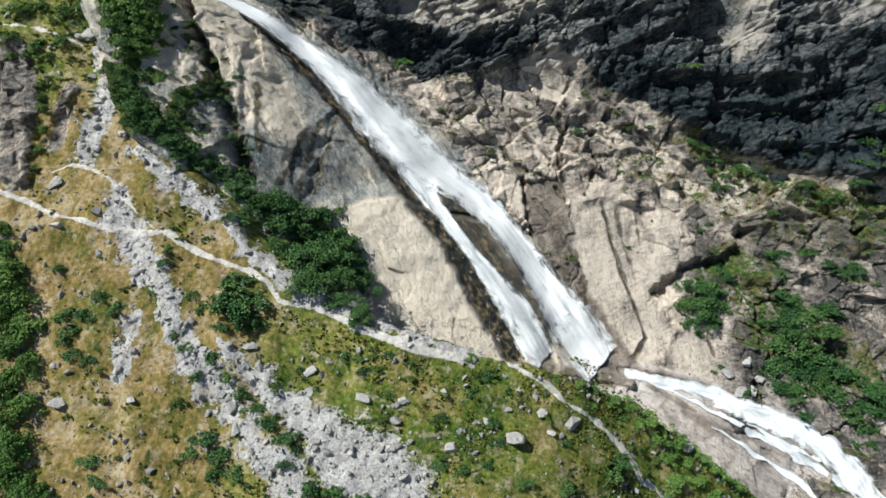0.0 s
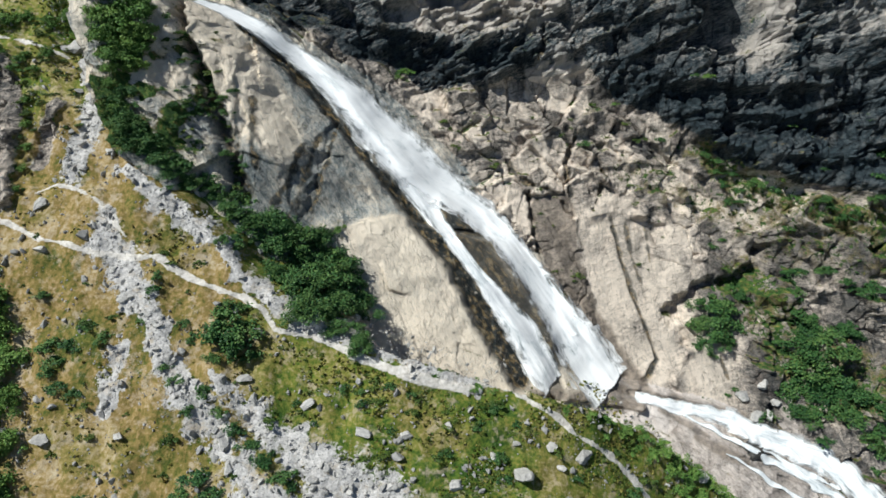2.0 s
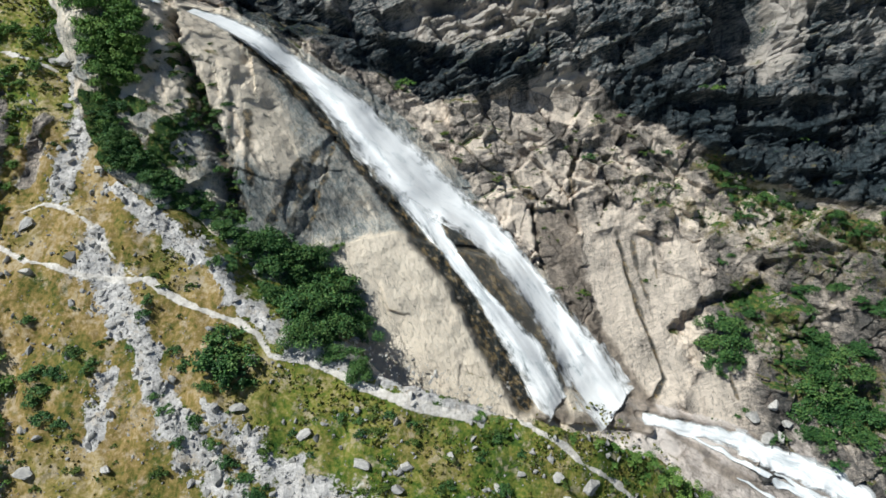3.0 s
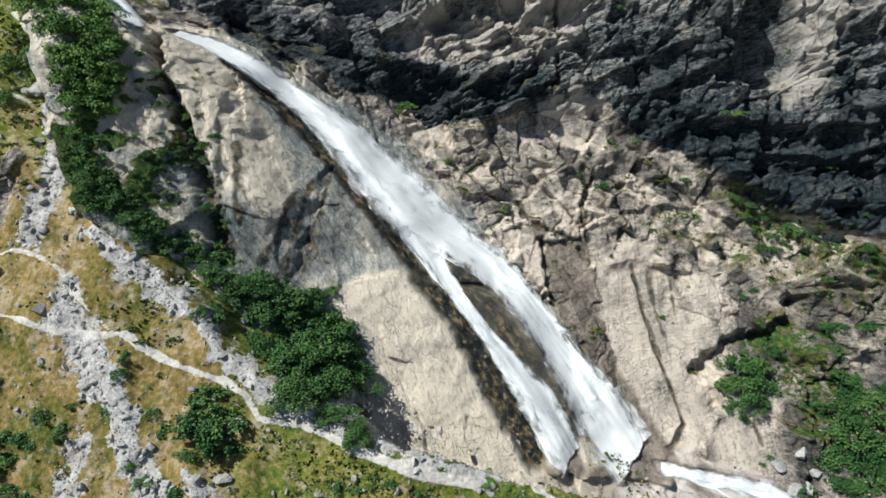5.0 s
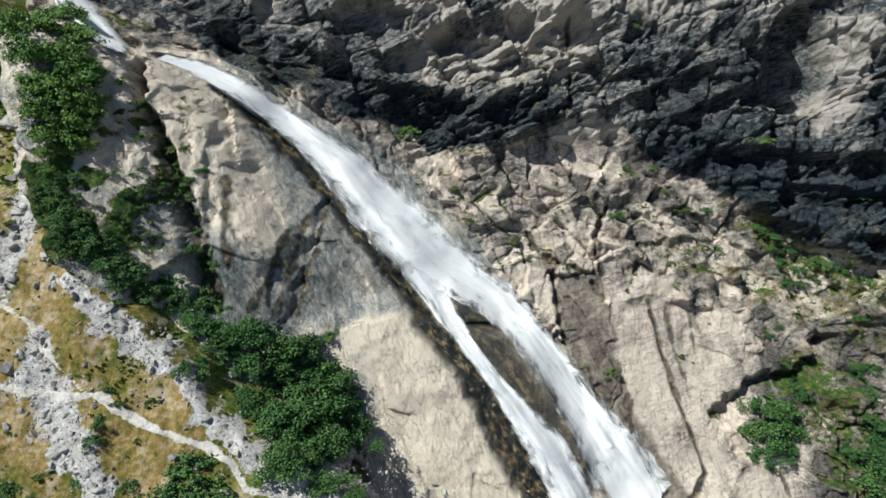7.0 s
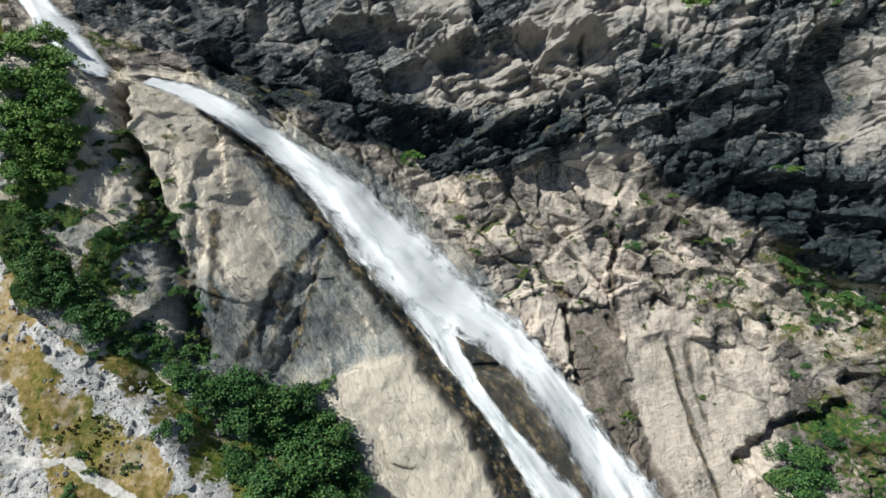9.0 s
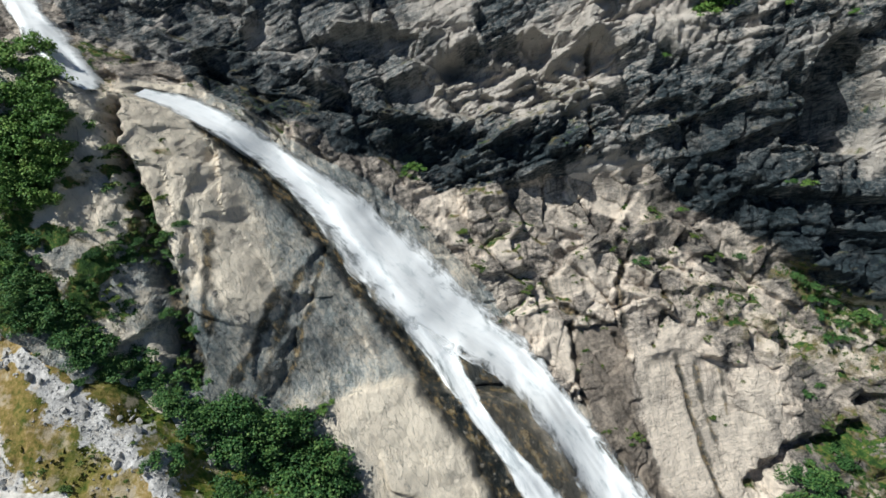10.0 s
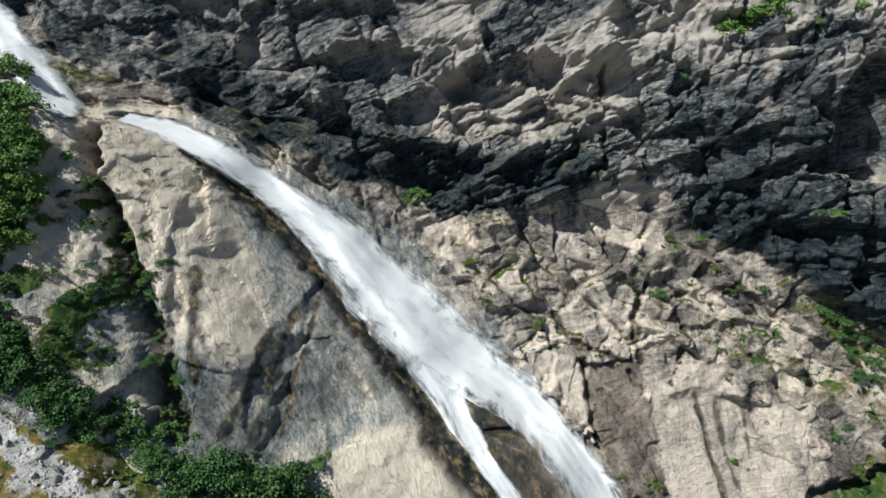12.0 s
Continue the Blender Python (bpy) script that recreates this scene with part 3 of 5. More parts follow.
    # Wet rock and dark seams, with shade of the bank and clefts painted in.
    wet_shade = np.clip(np.maximum(bank, 0.9 * rib) + 0.55 * fall + 0.35 * top + np.maximum.reduce([0.8 * cleft] + [0.92 * band(x, z, line, 1.0, 0.7, 1.2, 67) for line in SLAB_VEINS]) * left_of_water + seep + 0.85 * dark_seam * (rock > 1), 0, 1)
    grass = (kind == 0) * np.clip(1 - scree - face * 1.1 - path * 1.5, 0, 1)
    # away from the view the mountain leans back above and falls to the valley below
    lean = 0.62 * np.maximum(zo - 92, 0) + 0.42 * np.minimum(zo + 72, 0) + 0.25 * (np.maximum(xo - 118, 0) + np.maximum(-100 - xo, 0))
    return dict(y=y + lean, moraine=moraine + lean, back=back + lean, flank=flank, rock=rock, kind=kind, grass=grass, scree=np.where(kind == 0, scree, rim), wet_shade=wet_shade, path=path * (kind == 0), cliff=cliff, gutter=np.maximum.reduce([gutter, 0.75 * brown_face] + [0.9 * band(x, z, line, 1.0, 0.6, 0.5, 50) for line in BROWN_RUNS + [FOOT_LIP]]), face=face * (kind == 0), run=run, crest=crest, tone=tone)


# ---- materials ----
class Nodes:
    """A short way to write node materials."""

    def __init__(self, name):
        self.mat = bpy.data.materials.new(name)
        self.mat.use_nodes = True
        self.tree = self.mat.node_tree
        self.shader = self.tree.nodes["Principled BSDF"]
        self.place = self.tree.nodes.new("ShaderNodeTexCoord").outputs["Object"]

    def link(self, value, socket):
        if isinstance(value, bpy.types.NodeSocket):
            self.tree.links.new(value, socket)
        else:
            socket.default_value = value

    def math(self, op, a, b=0.0, clamp=False):
        n = self.tree.nodes.new("ShaderNodeMath")
        n.operation, n.use_clamp = op, clamp
        self.link(a, n.inputs[0]), self.link(b, n.inputs[1])
        return n.outputs[0]

    def stretch(self, scale, turn=(0, 0, 0)):
        n = self.tree.nodes.new("ShaderNodeMapping")
        n.vector_type = "TEXTURE"
        scale = [1 / v for v in scale]
        self.link(self.place, n.inputs["Vector"])
        n.inputs["Scale"].default_value, n.inputs["Rotation"].default_value = scale, [radians(a) for a in turn]
        return n.outputs[0]

    def noise(self, scale, detail=5.0, rough=0.55, at=None, distort=0.0):
        n = self.tree.nodes.new("ShaderNodeTexNoise")
        self.link(at or self.place, n.inputs["Vector"])
        n.inputs["Scale"].default_value, n.inputs["Detail"].default_value = scale, detail
        n.inputs["Roughness"].default_value, n.inputs["Distortion"].default_value = rough, distort
        return n.outputs["Fac"]

    def cells(self, scale, feature="DISTANCE_TO_EDGE", at=None):
        n = self.tree.nodes.new("ShaderNodeTexVoronoi")
        n.feature = feature
        self.link(at or self.place, n.inputs["Vector"])
        n.inputs["Scale"].default_value = scale
        return n.outputs["Distance"] if feature == "DISTANCE_TO_EDGE" else n.outputs["Color"]

    def attribute(self, name):
        n = self.tree.nodes.new("ShaderNodeAttribute")
        n.attribute_name = name
        return n.outputs["Fac"]

    def between(self, value, lo, hi):
        n = self.tree.nodes.new("ShaderNodeMapRange")
        self.link(value, n.inputs[0])
        n.inputs[1].default_value, n.inputs[2].default_value = lo, hi
        return n.outputs[0]

    def ramp(self, value, *stops):
        n = self.tree.nodes.new("ShaderNodeValToRGB")
        self.link(value, n.inputs[0])
        e = n.color_ramp.elements
        while len(e) < len(stops):
            e.new(0.5)
        for k, (at, colour) in enumerate(stops):
            e[k].position, e[k].color = at, (*colour, 1)
        return n.outputs[0]

    def mix(self, fac, a, b, how="MIX"):
        n = self.tree.nodes.new("ShaderNodeMix")
        n.data_type, n.blend_type = "RGBA", how
        self.link(fac, n.inputs[0])
        for value, socket in ((a, n.inputs[6]), (b, n.inputs[7])):
            self.link((*value, 1) if isinstance(value, tuple) else value, socket)
        return n.outputs[2]

    def bump(self, height, depth, strength=1.0, on=None):
        n = self.tree.nodes.new("ShaderNodeBump")
        n.inputs["Strength"].default_value, n.inputs["Distance"].default_value = strength, depth
        self.link(height, n.inputs["Height"])
        if on:
            self.link(on, n.inputs["Normal"])
        return n.outputs[0]

    def done(self, colour, rough=0.9, normal=None, specular=0.3):
        self.link((*colour, 1) if isinstance(colour, tuple) else colour, self.shader.inputs["Base Color"])
        self.link(rough, self.shader.inputs["Roughness"])
        self.shader.inputs["Specular IOR Level"].default_value = specular
        if normal:
            self.link(normal, self.shader.inputs["Normal"])
        return self.mat


def rock_material(name, low, mid, high, bright, stain, run=0.0, stain_amount=0.5, rust=0.25, crack=0.5, lichen=0.5, rough_depth=0.2, layers=0.4, lie=-20, streaks=0.3):
    """Weathered rock: grain, patches, stains that run down the face, fine splits, and a dark film where water runs,
    also used to paint shade in the clefts and on the bank.
    """
    n = Nodes(name)
    patch = n.noise(0.13, 7, 0.62)
    grain = n.noise(1.9, 7, 0.7)
    colour = n.ramp(n.math("ADD", n.math("MULTIPLY", patch, 0.62), n.math("MULTIPLY", grain, 0.38)), (0.37, low), (0.5, mid), (0.63, high))
    tone = n.attribute("tone")
    # Low tone darkens the rock; this carries the painted shade of cliff and slab.
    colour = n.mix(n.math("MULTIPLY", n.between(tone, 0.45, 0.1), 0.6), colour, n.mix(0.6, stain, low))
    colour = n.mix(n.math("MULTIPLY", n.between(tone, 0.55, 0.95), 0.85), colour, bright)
    bands = n.noise(1.0, 6, 0.65, n.stretch((0.9, 0.22, 0.14), (0, run, 0)), 0.4)
    colour = n.mix(n.math("MULTIPLY", n.between(bands, 0.52, 0.66), n.math("MULTIPLY", n.math("SUBTRACT", 1.25, tone), stain_amount)), colour, stain)
    washed = n.between(n.noise(0.3, 5, 0.6, n.stretch((1.0, 0.4, 0.3), (0, run, 0))), 0.55, 0.7)
    colour = n.mix(n.math("MULTIPLY", washed, n.math("MULTIPLY", tone, 0.75)), colour, bright)
    rusty = n.math("MULTIPLY", n.between(n.noise(0.2, 5, 0.65, n.stretch((1.4, 0.5, 0.6), (0, run, 0))), 0.54, 0.68), rust)
    colour = n.mix(rusty, colour, (0.28, 0.2, 0.15))
    split = n.noise(0.3, 3, 0.5, n.stretch((1.5, 0.5, 0.5), (0, run + 14, 0)), 1.2)
    line = n.between(n.math("ABSOLUTE", n.math("SUBTRACT", split, 0.5)), 0.0, 0.009)
    colour = n.mix(n.math("MULTIPLY", n.math("SUBTRACT", 1.0, line), crack), colour, stain)
    dirt = n.math("MULTIPLY", n.between(n.noise(0.5, 8, 0.72), 0.53, 0.6), n.between(n.noise(0.11, 4, 0.6), 0.42, 0.56))
    colour = n.mix(n.math("MULTIPLY", dirt, n.math("MULTIPLY", n.math("SUBTRACT", 1.2, tone), lichen)), colour, stain)
    warped = n.tree.nodes.new("ShaderNodeVectorMath")
    warped.operation = "ADD"
    wobble = n.tree.nodes.new("ShaderNodeTexNoise")
    wobble.inputs["Scale"].default_value, wobble.inputs["Detail"].default_value = 0.5, 4
    n.link(n.place, wobble.inputs["Vector"]), n.link(n.place, warped.inputs[0]), n.link(wobble.outputs["Color"], warped.inputs[1])
    joint = n.between(n.cells(0.33, at=warped.outputs[0]), 0.004, 0.022)
    joint = n.math("MAXIMUM", joint, n.between(n.noise(0.25, 3), 0.46, 0.54))
    colour = n.mix(n.math("MULTIPLY", n.math("SUBTRACT", 1.0, n.math("MAXIMUM", joint, n.between(tone, 0.7, 0.9))), crack), colour, stain)
    small = n.between(n.cells(0.95, at=warped.outputs[0]), 0.0, 0.05)
    small = n.math("MAXIMUM", small, n.between(n.noise(0.3, 4, 0.6), 0.56, 0.48))
    tiny = n.between(n.cells(2.6, at=warped.outputs[0]), 0.0, 0.1)
    colour = n.mix(n.math("MULTIPLY", n.math("SUBTRACT", 1.0, small), n.math("MULTIPLY", n.math("SUBTRACT", 0.95, tone, True), crack * 0.6)), colour, stain)
    speck = n.math("MULTIPLY", n.between(n.noise(3.2, 4, 0.75), 0.56, 0.66), n.between(n.noise(0.22, 4, 0.65), 0.4, 0.6))
    colour = n.mix(n.math("MULTIPLY", speck, n.math("MULTIPLY", n.math("SUBTRACT", 1.1, tone, True), crack)), colour, stain)
    sheet = n.noise(1.0, 6, 0.68, n.stretch((0.55, 0.5, 2.4), (0, lie, 0)), 0.7)
    colour = n.mix(n.math("MULTIPLY", n.between(sheet, 0.535, 0.575), n.math("MULTIPLY", n.math("ADD", tone, 0.15, True), layers)), colour, bright)
    colour = n.mix(n.math("MULTIPLY", n.between(sheet, 0.455, 0.42), n.math("MULTIPLY", n.math("SUBTRACT", 0.98, tone, True), layers * 1.4)), colour, stain)
    fresh = n.math("MULTIPLY", n.between(n.noise(1.2, 7, 0.75), 0.535, 0.565), n.between(n.noise(0.17, 4, 0.6), 0.44, 0.54))
    colour = n.mix(n.math("MULTIPLY", fresh, n.math("MULTIPLY", n.math("ADD", tone, 0.2, True), 0.55)), colour, bright)
    drip = n.math("MULTIPLY", n.between(n.noise(1.0, 5, 0.65, n.stretch((2.0, 0.4, 0.13)), 0.3), 0.56, 0.61), n.between(n.noise(0.12, 4, 0.6), 0.45, 0.55))
    colour = n.mix(n.math("MULTIPLY", drip, n.math("MULTIPLY", n.math("SUBTRACT", 1.3, tone, True), streaks)), colour, stain)
    moss = n.attribute("grass")
    tuft = n.between(n.math("ADD", n.noise(0.9, 6, 0.7), n.math("MULTIPLY", moss, 0.34)), 0.66, 0.71)
    earth = n.between(n.math("ADD", n.noise(0.3, 7, 0.72), n.math("MULTIPLY", moss, 0.3)), 0.58, 0.7)
    earthy = n.ramp(n.noise(0.9, 5, 0.7), (0.4, (0.10, 0.10, 0.035)), (0.52, (0.22, 0.165, 0.075)), (0.64, (0.42, 0.34, 0.22)))
    colour = n.mix(n.math("MULTIPLY", earth, n.math("MINIMUM", n.math("MULTIPLY", moss, 2.5), 1.0)), colour, earthy)
    green = n.ramp(n.noise(1.1, 5, 0.7), (0.42, (0.022, 0.062, 0.012)), (0.54, (0.06, 0.115, 0.02)), (0.66, (0.22, 0.19, 0.055)))
    colour = n.mix(n.math("MULTIPLY", tuft, n.math("MINIMUM", n.math("MULTIPLY", moss, 3.0), 1.0)), colour, green)
    wet_shade = n.math("MULTIPLY", n.attribute("wet_shade"), n.between(n.noise(1.1, 4), 0.15, 0.4))
    dark_film = n.ramp(n.noise(0.7, 7, 0.72, n.stretch((1.5, 1.0, 0.7), (0, -35, 0))), (0.43, (0.010, 0.015, 0.016)), (0.52, (0.04, 0.04, 0.034)), (0.58, (0.19, 0.125, 0.045)), (0.65, (0.30, 0.26, 0.17)))
    colour = n.mix(wet_shade, colour, dark_film)
    brown = n.attribute("gutter")
    colour = n.mix(n.math("MULTIPLY", brown, 0.85), colour, n.ramp(n.noise(0.8, 6, 0.7), (0.4, (0.12, 0.098, 0.08)), (0.6, (0.30, 0.245, 0.195))))
    rough = n.math("SUBTRACT", 0.9, n.math("MULTIPLY", wet_shade, 0.5))
    relief = n.bump(n.math("ADD", grain, n.math("MULTIPLY", n.noise(6.0, 6, 0.75), 0.35)), rough_depth * 1.4, 1.0)
    relief = n.bump(n.math("ADD", n.math("MULTIPLY", n.math("MAXIMUM", small, n.between(tone, 0.6, 0.85)), 0.7), n.math("MULTIPLY", tiny, 0.15)), rough_depth * 1.3, 0.8, relief)
    relief = n.bump(line, 0.15, 0.8, relief)
    relief = n.bump(sheet, rough_depth * 2.2 * (0.4 + layers), 0.9, relief)
    return n.done(colour, rough, relief)


# The slab's low and mid lean to blue to colour its shaded side.
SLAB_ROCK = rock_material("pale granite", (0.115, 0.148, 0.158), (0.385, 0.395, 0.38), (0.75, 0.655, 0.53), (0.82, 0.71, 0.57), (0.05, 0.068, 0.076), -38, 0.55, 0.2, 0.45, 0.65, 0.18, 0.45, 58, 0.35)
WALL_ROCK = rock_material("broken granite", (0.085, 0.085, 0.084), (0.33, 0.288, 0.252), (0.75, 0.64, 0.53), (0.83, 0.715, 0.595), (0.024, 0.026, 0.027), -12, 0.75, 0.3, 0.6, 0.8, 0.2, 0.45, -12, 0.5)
# Gneiss made darker and bluer than it is, so its colour holds the overhangs' shade.
CLIFF_ROCK = rock_material("gneiss darkened for shade", (0.023, 0.041, 0.05), (0.086, 0.106, 0.118), (0.30, 0.302, 0.295), (0.56, 0.505, 0.45), (0.007, 0.014, 0.02), -8, 0.85, 0.15, 0.6, 0.8, 0.24, 0.75, -24, 0.6)
BED_ROCK = rock_material("washed granite", (0.30, 0.262, 0.235), (0.55, 0.478, 0.43), (0.73, 0.65, 0.60), (0.78, 0.705, 0.655), (0.19, 0.168, 0.15), -70, 0.55, 0.25, 0.35, 0.5, 0.15, 0.45, 32, 0.1)


def soil_material():
    n = Nodes("alpine turf and scree")
    tone = n.noise(0.11, 5, 0.6)
    fine = n.noise(1.5, 6, 0.68)
    both = n.math("ADD", n.math("MULTIPLY", tone, 0.5), n.math("MULTIPLY", fine, 0.5))
    gully = n.noise(0.5, 6, 0.7, n.stretch((1.2, 0.5, 0.4), (0, 14, 0)), 1.2)
    worn = n.math("ADD", n.math("MULTIPLY", both, 0.72), n.math("MULTIPLY", gully, 0.28))
    dry = n.ramp(worn, (0.41, (0.06, 0.082, 0.016)), (0.465, (0.165, 0.135, 0.036)), (0.52, (0.29, 0.205, 0.08)), (0.60, (0.47, 0.39, 0.26)))
    lush = n.ramp(both, (0.4, (0.03, 0.068, 0.012)), (0.47, (0.09, 0.135, 0.02)), (0.54, (0.20, 0.195, 0.04)), (0.63, (0.40, 0.33, 0.18)))
    colour = n.mix(n.attribute("lush"), dry, lush)
    stone = n.cells(1.5, "F1")
    pebble = n.ramp(n.math("ADD", n.math("MULTIPLY", n.noise(2.4, 5, 0.7), 0.7), n.math("MULTIPLY", n.noise(0.5, 3), 0.3)), (0.36, (0.27, 0.262, 0.255)), (0.48, (0.50, 0.48, 0.465)), (0.6, (0.68, 0.65, 0.63)))
    pebble = n.mix(0.3, pebble, n.mix(1.0, pebble, n.ramp(stone, (0.1, (0.45, 0.45, 0.45)), (0.9, (1.0, 1.0, 1.0))), "MULTIPLY"))
    bare = n.math("ADD", n.attribute("scree"), n.math("MULTIPLY", n.math("SUBTRACT", fine, 0.5), 2.2))
    colour = n.mix(n.between(bare, 0.35, 0.55), colour, pebble)
    patches = n.between(n.noise(0.4, 7, 0.75), 0.54, 0.64)
    colour = n.mix(n.math("MULTIPLY", patches, 0.75), colour, (0.45, 0.375, 0.28))
    track = n.ramp(n.noise(1.6, 6, 0.7), (0.36, (0.46, 0.42, 0.37)), (0.5, (0.62, 0.58, 0.53)), (0.65, (0.74, 0.70, 0.66)))
    colour = n.mix(n.between(n.math("ADD", n.attribute("path"), n.math("MULTIPLY", n.math("SUBTRACT", fine, 0.5), 1.6)), 0.35, 0.65), colour, track)
    rock = n.ramp(n.noise(0.7, 6, 0.65, n.stretch((1.5, 0.6, 0.5))), (0.36, (0.16, 0.16, 0.155)), (0.5, (0.36, 0.345, 0.32)), (0.62, (0.56, 0.52, 0.47)))
    colour = n.mix(n.between(n.math("ADD", n.attribute("face"), n.math("MULTIPLY", n.math("SUBTRACT", fine, 0.5), 0.8)), 0.4, 0.6), colour, rock)
    relief = n.bump(fine, 0.22, 0.8)
    relief = n.bump(n.noise(6.0, 4, 0.7), 0.06, 0.8, relief)
    return n.done(colour, 0.95, relief, 0.15)


SOIL = soil_material()


def far_material():
    n = Nodes("far mountainside")
    mask = n.between(n.noise(0.02, 6, 0.65), 0.45, 0.55)
    rock = n.ramp(n.noise(0.12, 7, 0.65), (0.35, (0.1, 0.1, 0.1)), (0.65, (0.34, 0.32, 0.29)))
    green = n.ramp(n.noise(0.15, 6, 0.6), (0.35, (0.035, 0.055, 0.018)), (0.65, (0.14, 0.13, 0.045)))
    return n.done(n.mix(mask, rock, green), 0.95, n.bump(n.noise(0.3, 6, 0.65), 2.0, 0.7))


FAR = far_material()

# ---- the mountainside: one sheet, cut where the ground changes ----
FINE = 0.225


def spread(lo, hi, reach_lo, reach_hi):
    out_lo, out_hi = [lo], [hi]
    gap = 0.6
    while out_lo[-1] > reach_lo:
        out_lo.append(out_lo[-1] - gap)
        gap *= 1.3
    gap = 0.6
    while out_hi[-1] < reach_hi:
        out_hi.append(out_hi[-1] + gap)
        gap *= 1.3
    return np.concatenate([np.array(out_lo[:0:-1]), np.arange(lo, hi + 1e-6, FINE), np.array(out_hi[1:])])


GX, GZ = spread(-84.0, 103.0, -2600, 2600), spread(-47.0, 79.0, -3000, 620)
X, Z = np.meshgrid(GX, GZ)
LAND = terrain(X, Z)
S3 = np.array(SLOPE.to_3x3())


def to_world(x, y, z):
    p = np.stack([x, y, z], -1) @ S3.T
    p[..., 2] += EYE
    return p


for key in ("y", "moraine", "back"):
    soft_y = np.pad(LAND[key], 1, mode="edge")
    soft_y = (soft_y[:-2] + 4 * soft_y[1:-1] + soft_y[2:]) / 6
    LAND[key] = (soft_y[:, :-2] + 4 * soft_y[:, 1:-1] + soft_y[:, 2:]) / 6
# behind its crest the moraine falls away towards the stream
DROP = Z - 0.75 * step(X, -16, -3) * LAND["flank"]
PLACES = []
for depth, height in ((LAND["y"], Z), (LAND["moraine"], DROP), (LAND["back"], Z)):
    spot = to_world(X, depth, height)
    floor_z = 2.0 + 6 * fbm(spot[..., 0], spot[..., 1], 120, 3, 99)
    spot[..., 2] = smax(spot[..., 2], floor_z, 8.0)
    PLACES.append(spot.reshape(-1, 3))
LAND["tone"] = np.where(LAND["face"] > 0.3, 0.38 + 0.5 * np.clip(fbm(X, Z, 3.5, 4, 92), -0.4, 0.6), LAND["tone"])
LAND["lush"] = np.clip(step(X, -38, -18) + 0.8 * fbm(X, Z, 9, 3, 98) + 1.2 * step(LAND["crest"], 0, 2) + step(Z, 20, 28), 0, 1)


def quick_mesh(name, verts, faces, material, smooth=True):
    me = bpy.data.meshes.new(name)
    verts, faces = np.asarray(verts, np.float32), np.asarray(faces, np.int32)
    k = faces.shape[1]
    me.vertices.add(len(verts)), me.loops.add(faces.size), me.polygons.add(len(faces))
    me.vertices.foreach_set("co", verts.ravel())
    me.loops.foreach_set("vertex_index", faces.ravel())
    me.polygons.foreach_set("loop_start", np.arange(0, faces.size, k, dtype=np.int32))
    me.polygons.foreach_set("use_smooth", np.full(len(faces), smooth))
    me.update(calc_edges=True)
    me.materials.append(material)
    return me


rows, cols = X.shape
at = np.arange(rows * cols).reshape(rows, cols)
QUADS = np.stack([at[:-1, :-1], at[:-1, 1:], at[1:, 1:], at[1:, :-1]], -1).reshape(-1, 4)
mid_x, mid_z = (X[:-1, :-1] + X[1:, 1:]).ravel() / 2, (Z[:-1, :-1] + Z[1:, 1:]).ravel() / 2
corner = {key: LAND[key][:-1, :-1].ravel() for key in ("moraine", "back", "crest", "rock", "scree", "path", "face")}
OUTER = (mid_x < -84.2) | (mid_x > 103.2) | (mid_z < -47.2) | (mid_z > 79.2)
IN_FRONT = ~OUTER & np.where(mid_x > -14, (corner["crest"] < 0.7) & (corner["moraine"] < corner["back"] + 12), corner["moraine"] < corner["back"] + 1.5)
BEHIND = ~OUTER & np.where(mid_x > -20, corner["crest"] > -16, corner["back"] < corner["moraine"] + 1.5)
KIND = np.where(corner["path"] > 0.5, 6, np.where(corner["face"] > 0.5, 8, np.where(corner["scree"] > 0.5, 7, 0)))
# turf on the ledges of the rock walls
rise = np.gradient(LAND["y"], GZ, axis=0)
ledges = step(rise, 0.5, 1.6) * step(fbm(X, Z, 14, 3, 97), -0.1, 0.25)
veg = np.maximum(band(X, Z, [(52.0, 24.0, 4.0), (60.0, 18.0, 6.0), (68.0, 14.0, 6.0), (78.0, 10.0, 9.0), (90.0, 6.0, 12.0)], 1.0, 0.7, 1.5, 96), band(X, Z, [(62.0, -4.0, 10.0), (72.0, -20.0, 14.0), (82.0, -24.0, 14.0)], 1.0, 0.6, 1.5, 95))
veg = np.maximum(veg, 0.7 * band(X, Z, [(36.0, 20.0, 5.0), (50.0, 14.0, 8.0), (70.0, 8.0, 14.0), (84.0, 2.0, 14.0)], 1.0, 0.8, 1.5, 94))
LAND["grass"] = np.where(LAND["kind"] == 0, LAND["grass"], np.clip(0.6 * ledges * (LAND["kind"] == 2) + 0.32 * ledges * (LAND["kind"] != 2) + 0.5 * veg * (LAND["kind"] != 4) + 0.9 * step(-X, 36, 44) * step(-Z, -44, -38) * (LAND["kind"] == 1) * step(fbm(X, Z, 6, 3, 93), -0.15, 0.2), 0, 1))

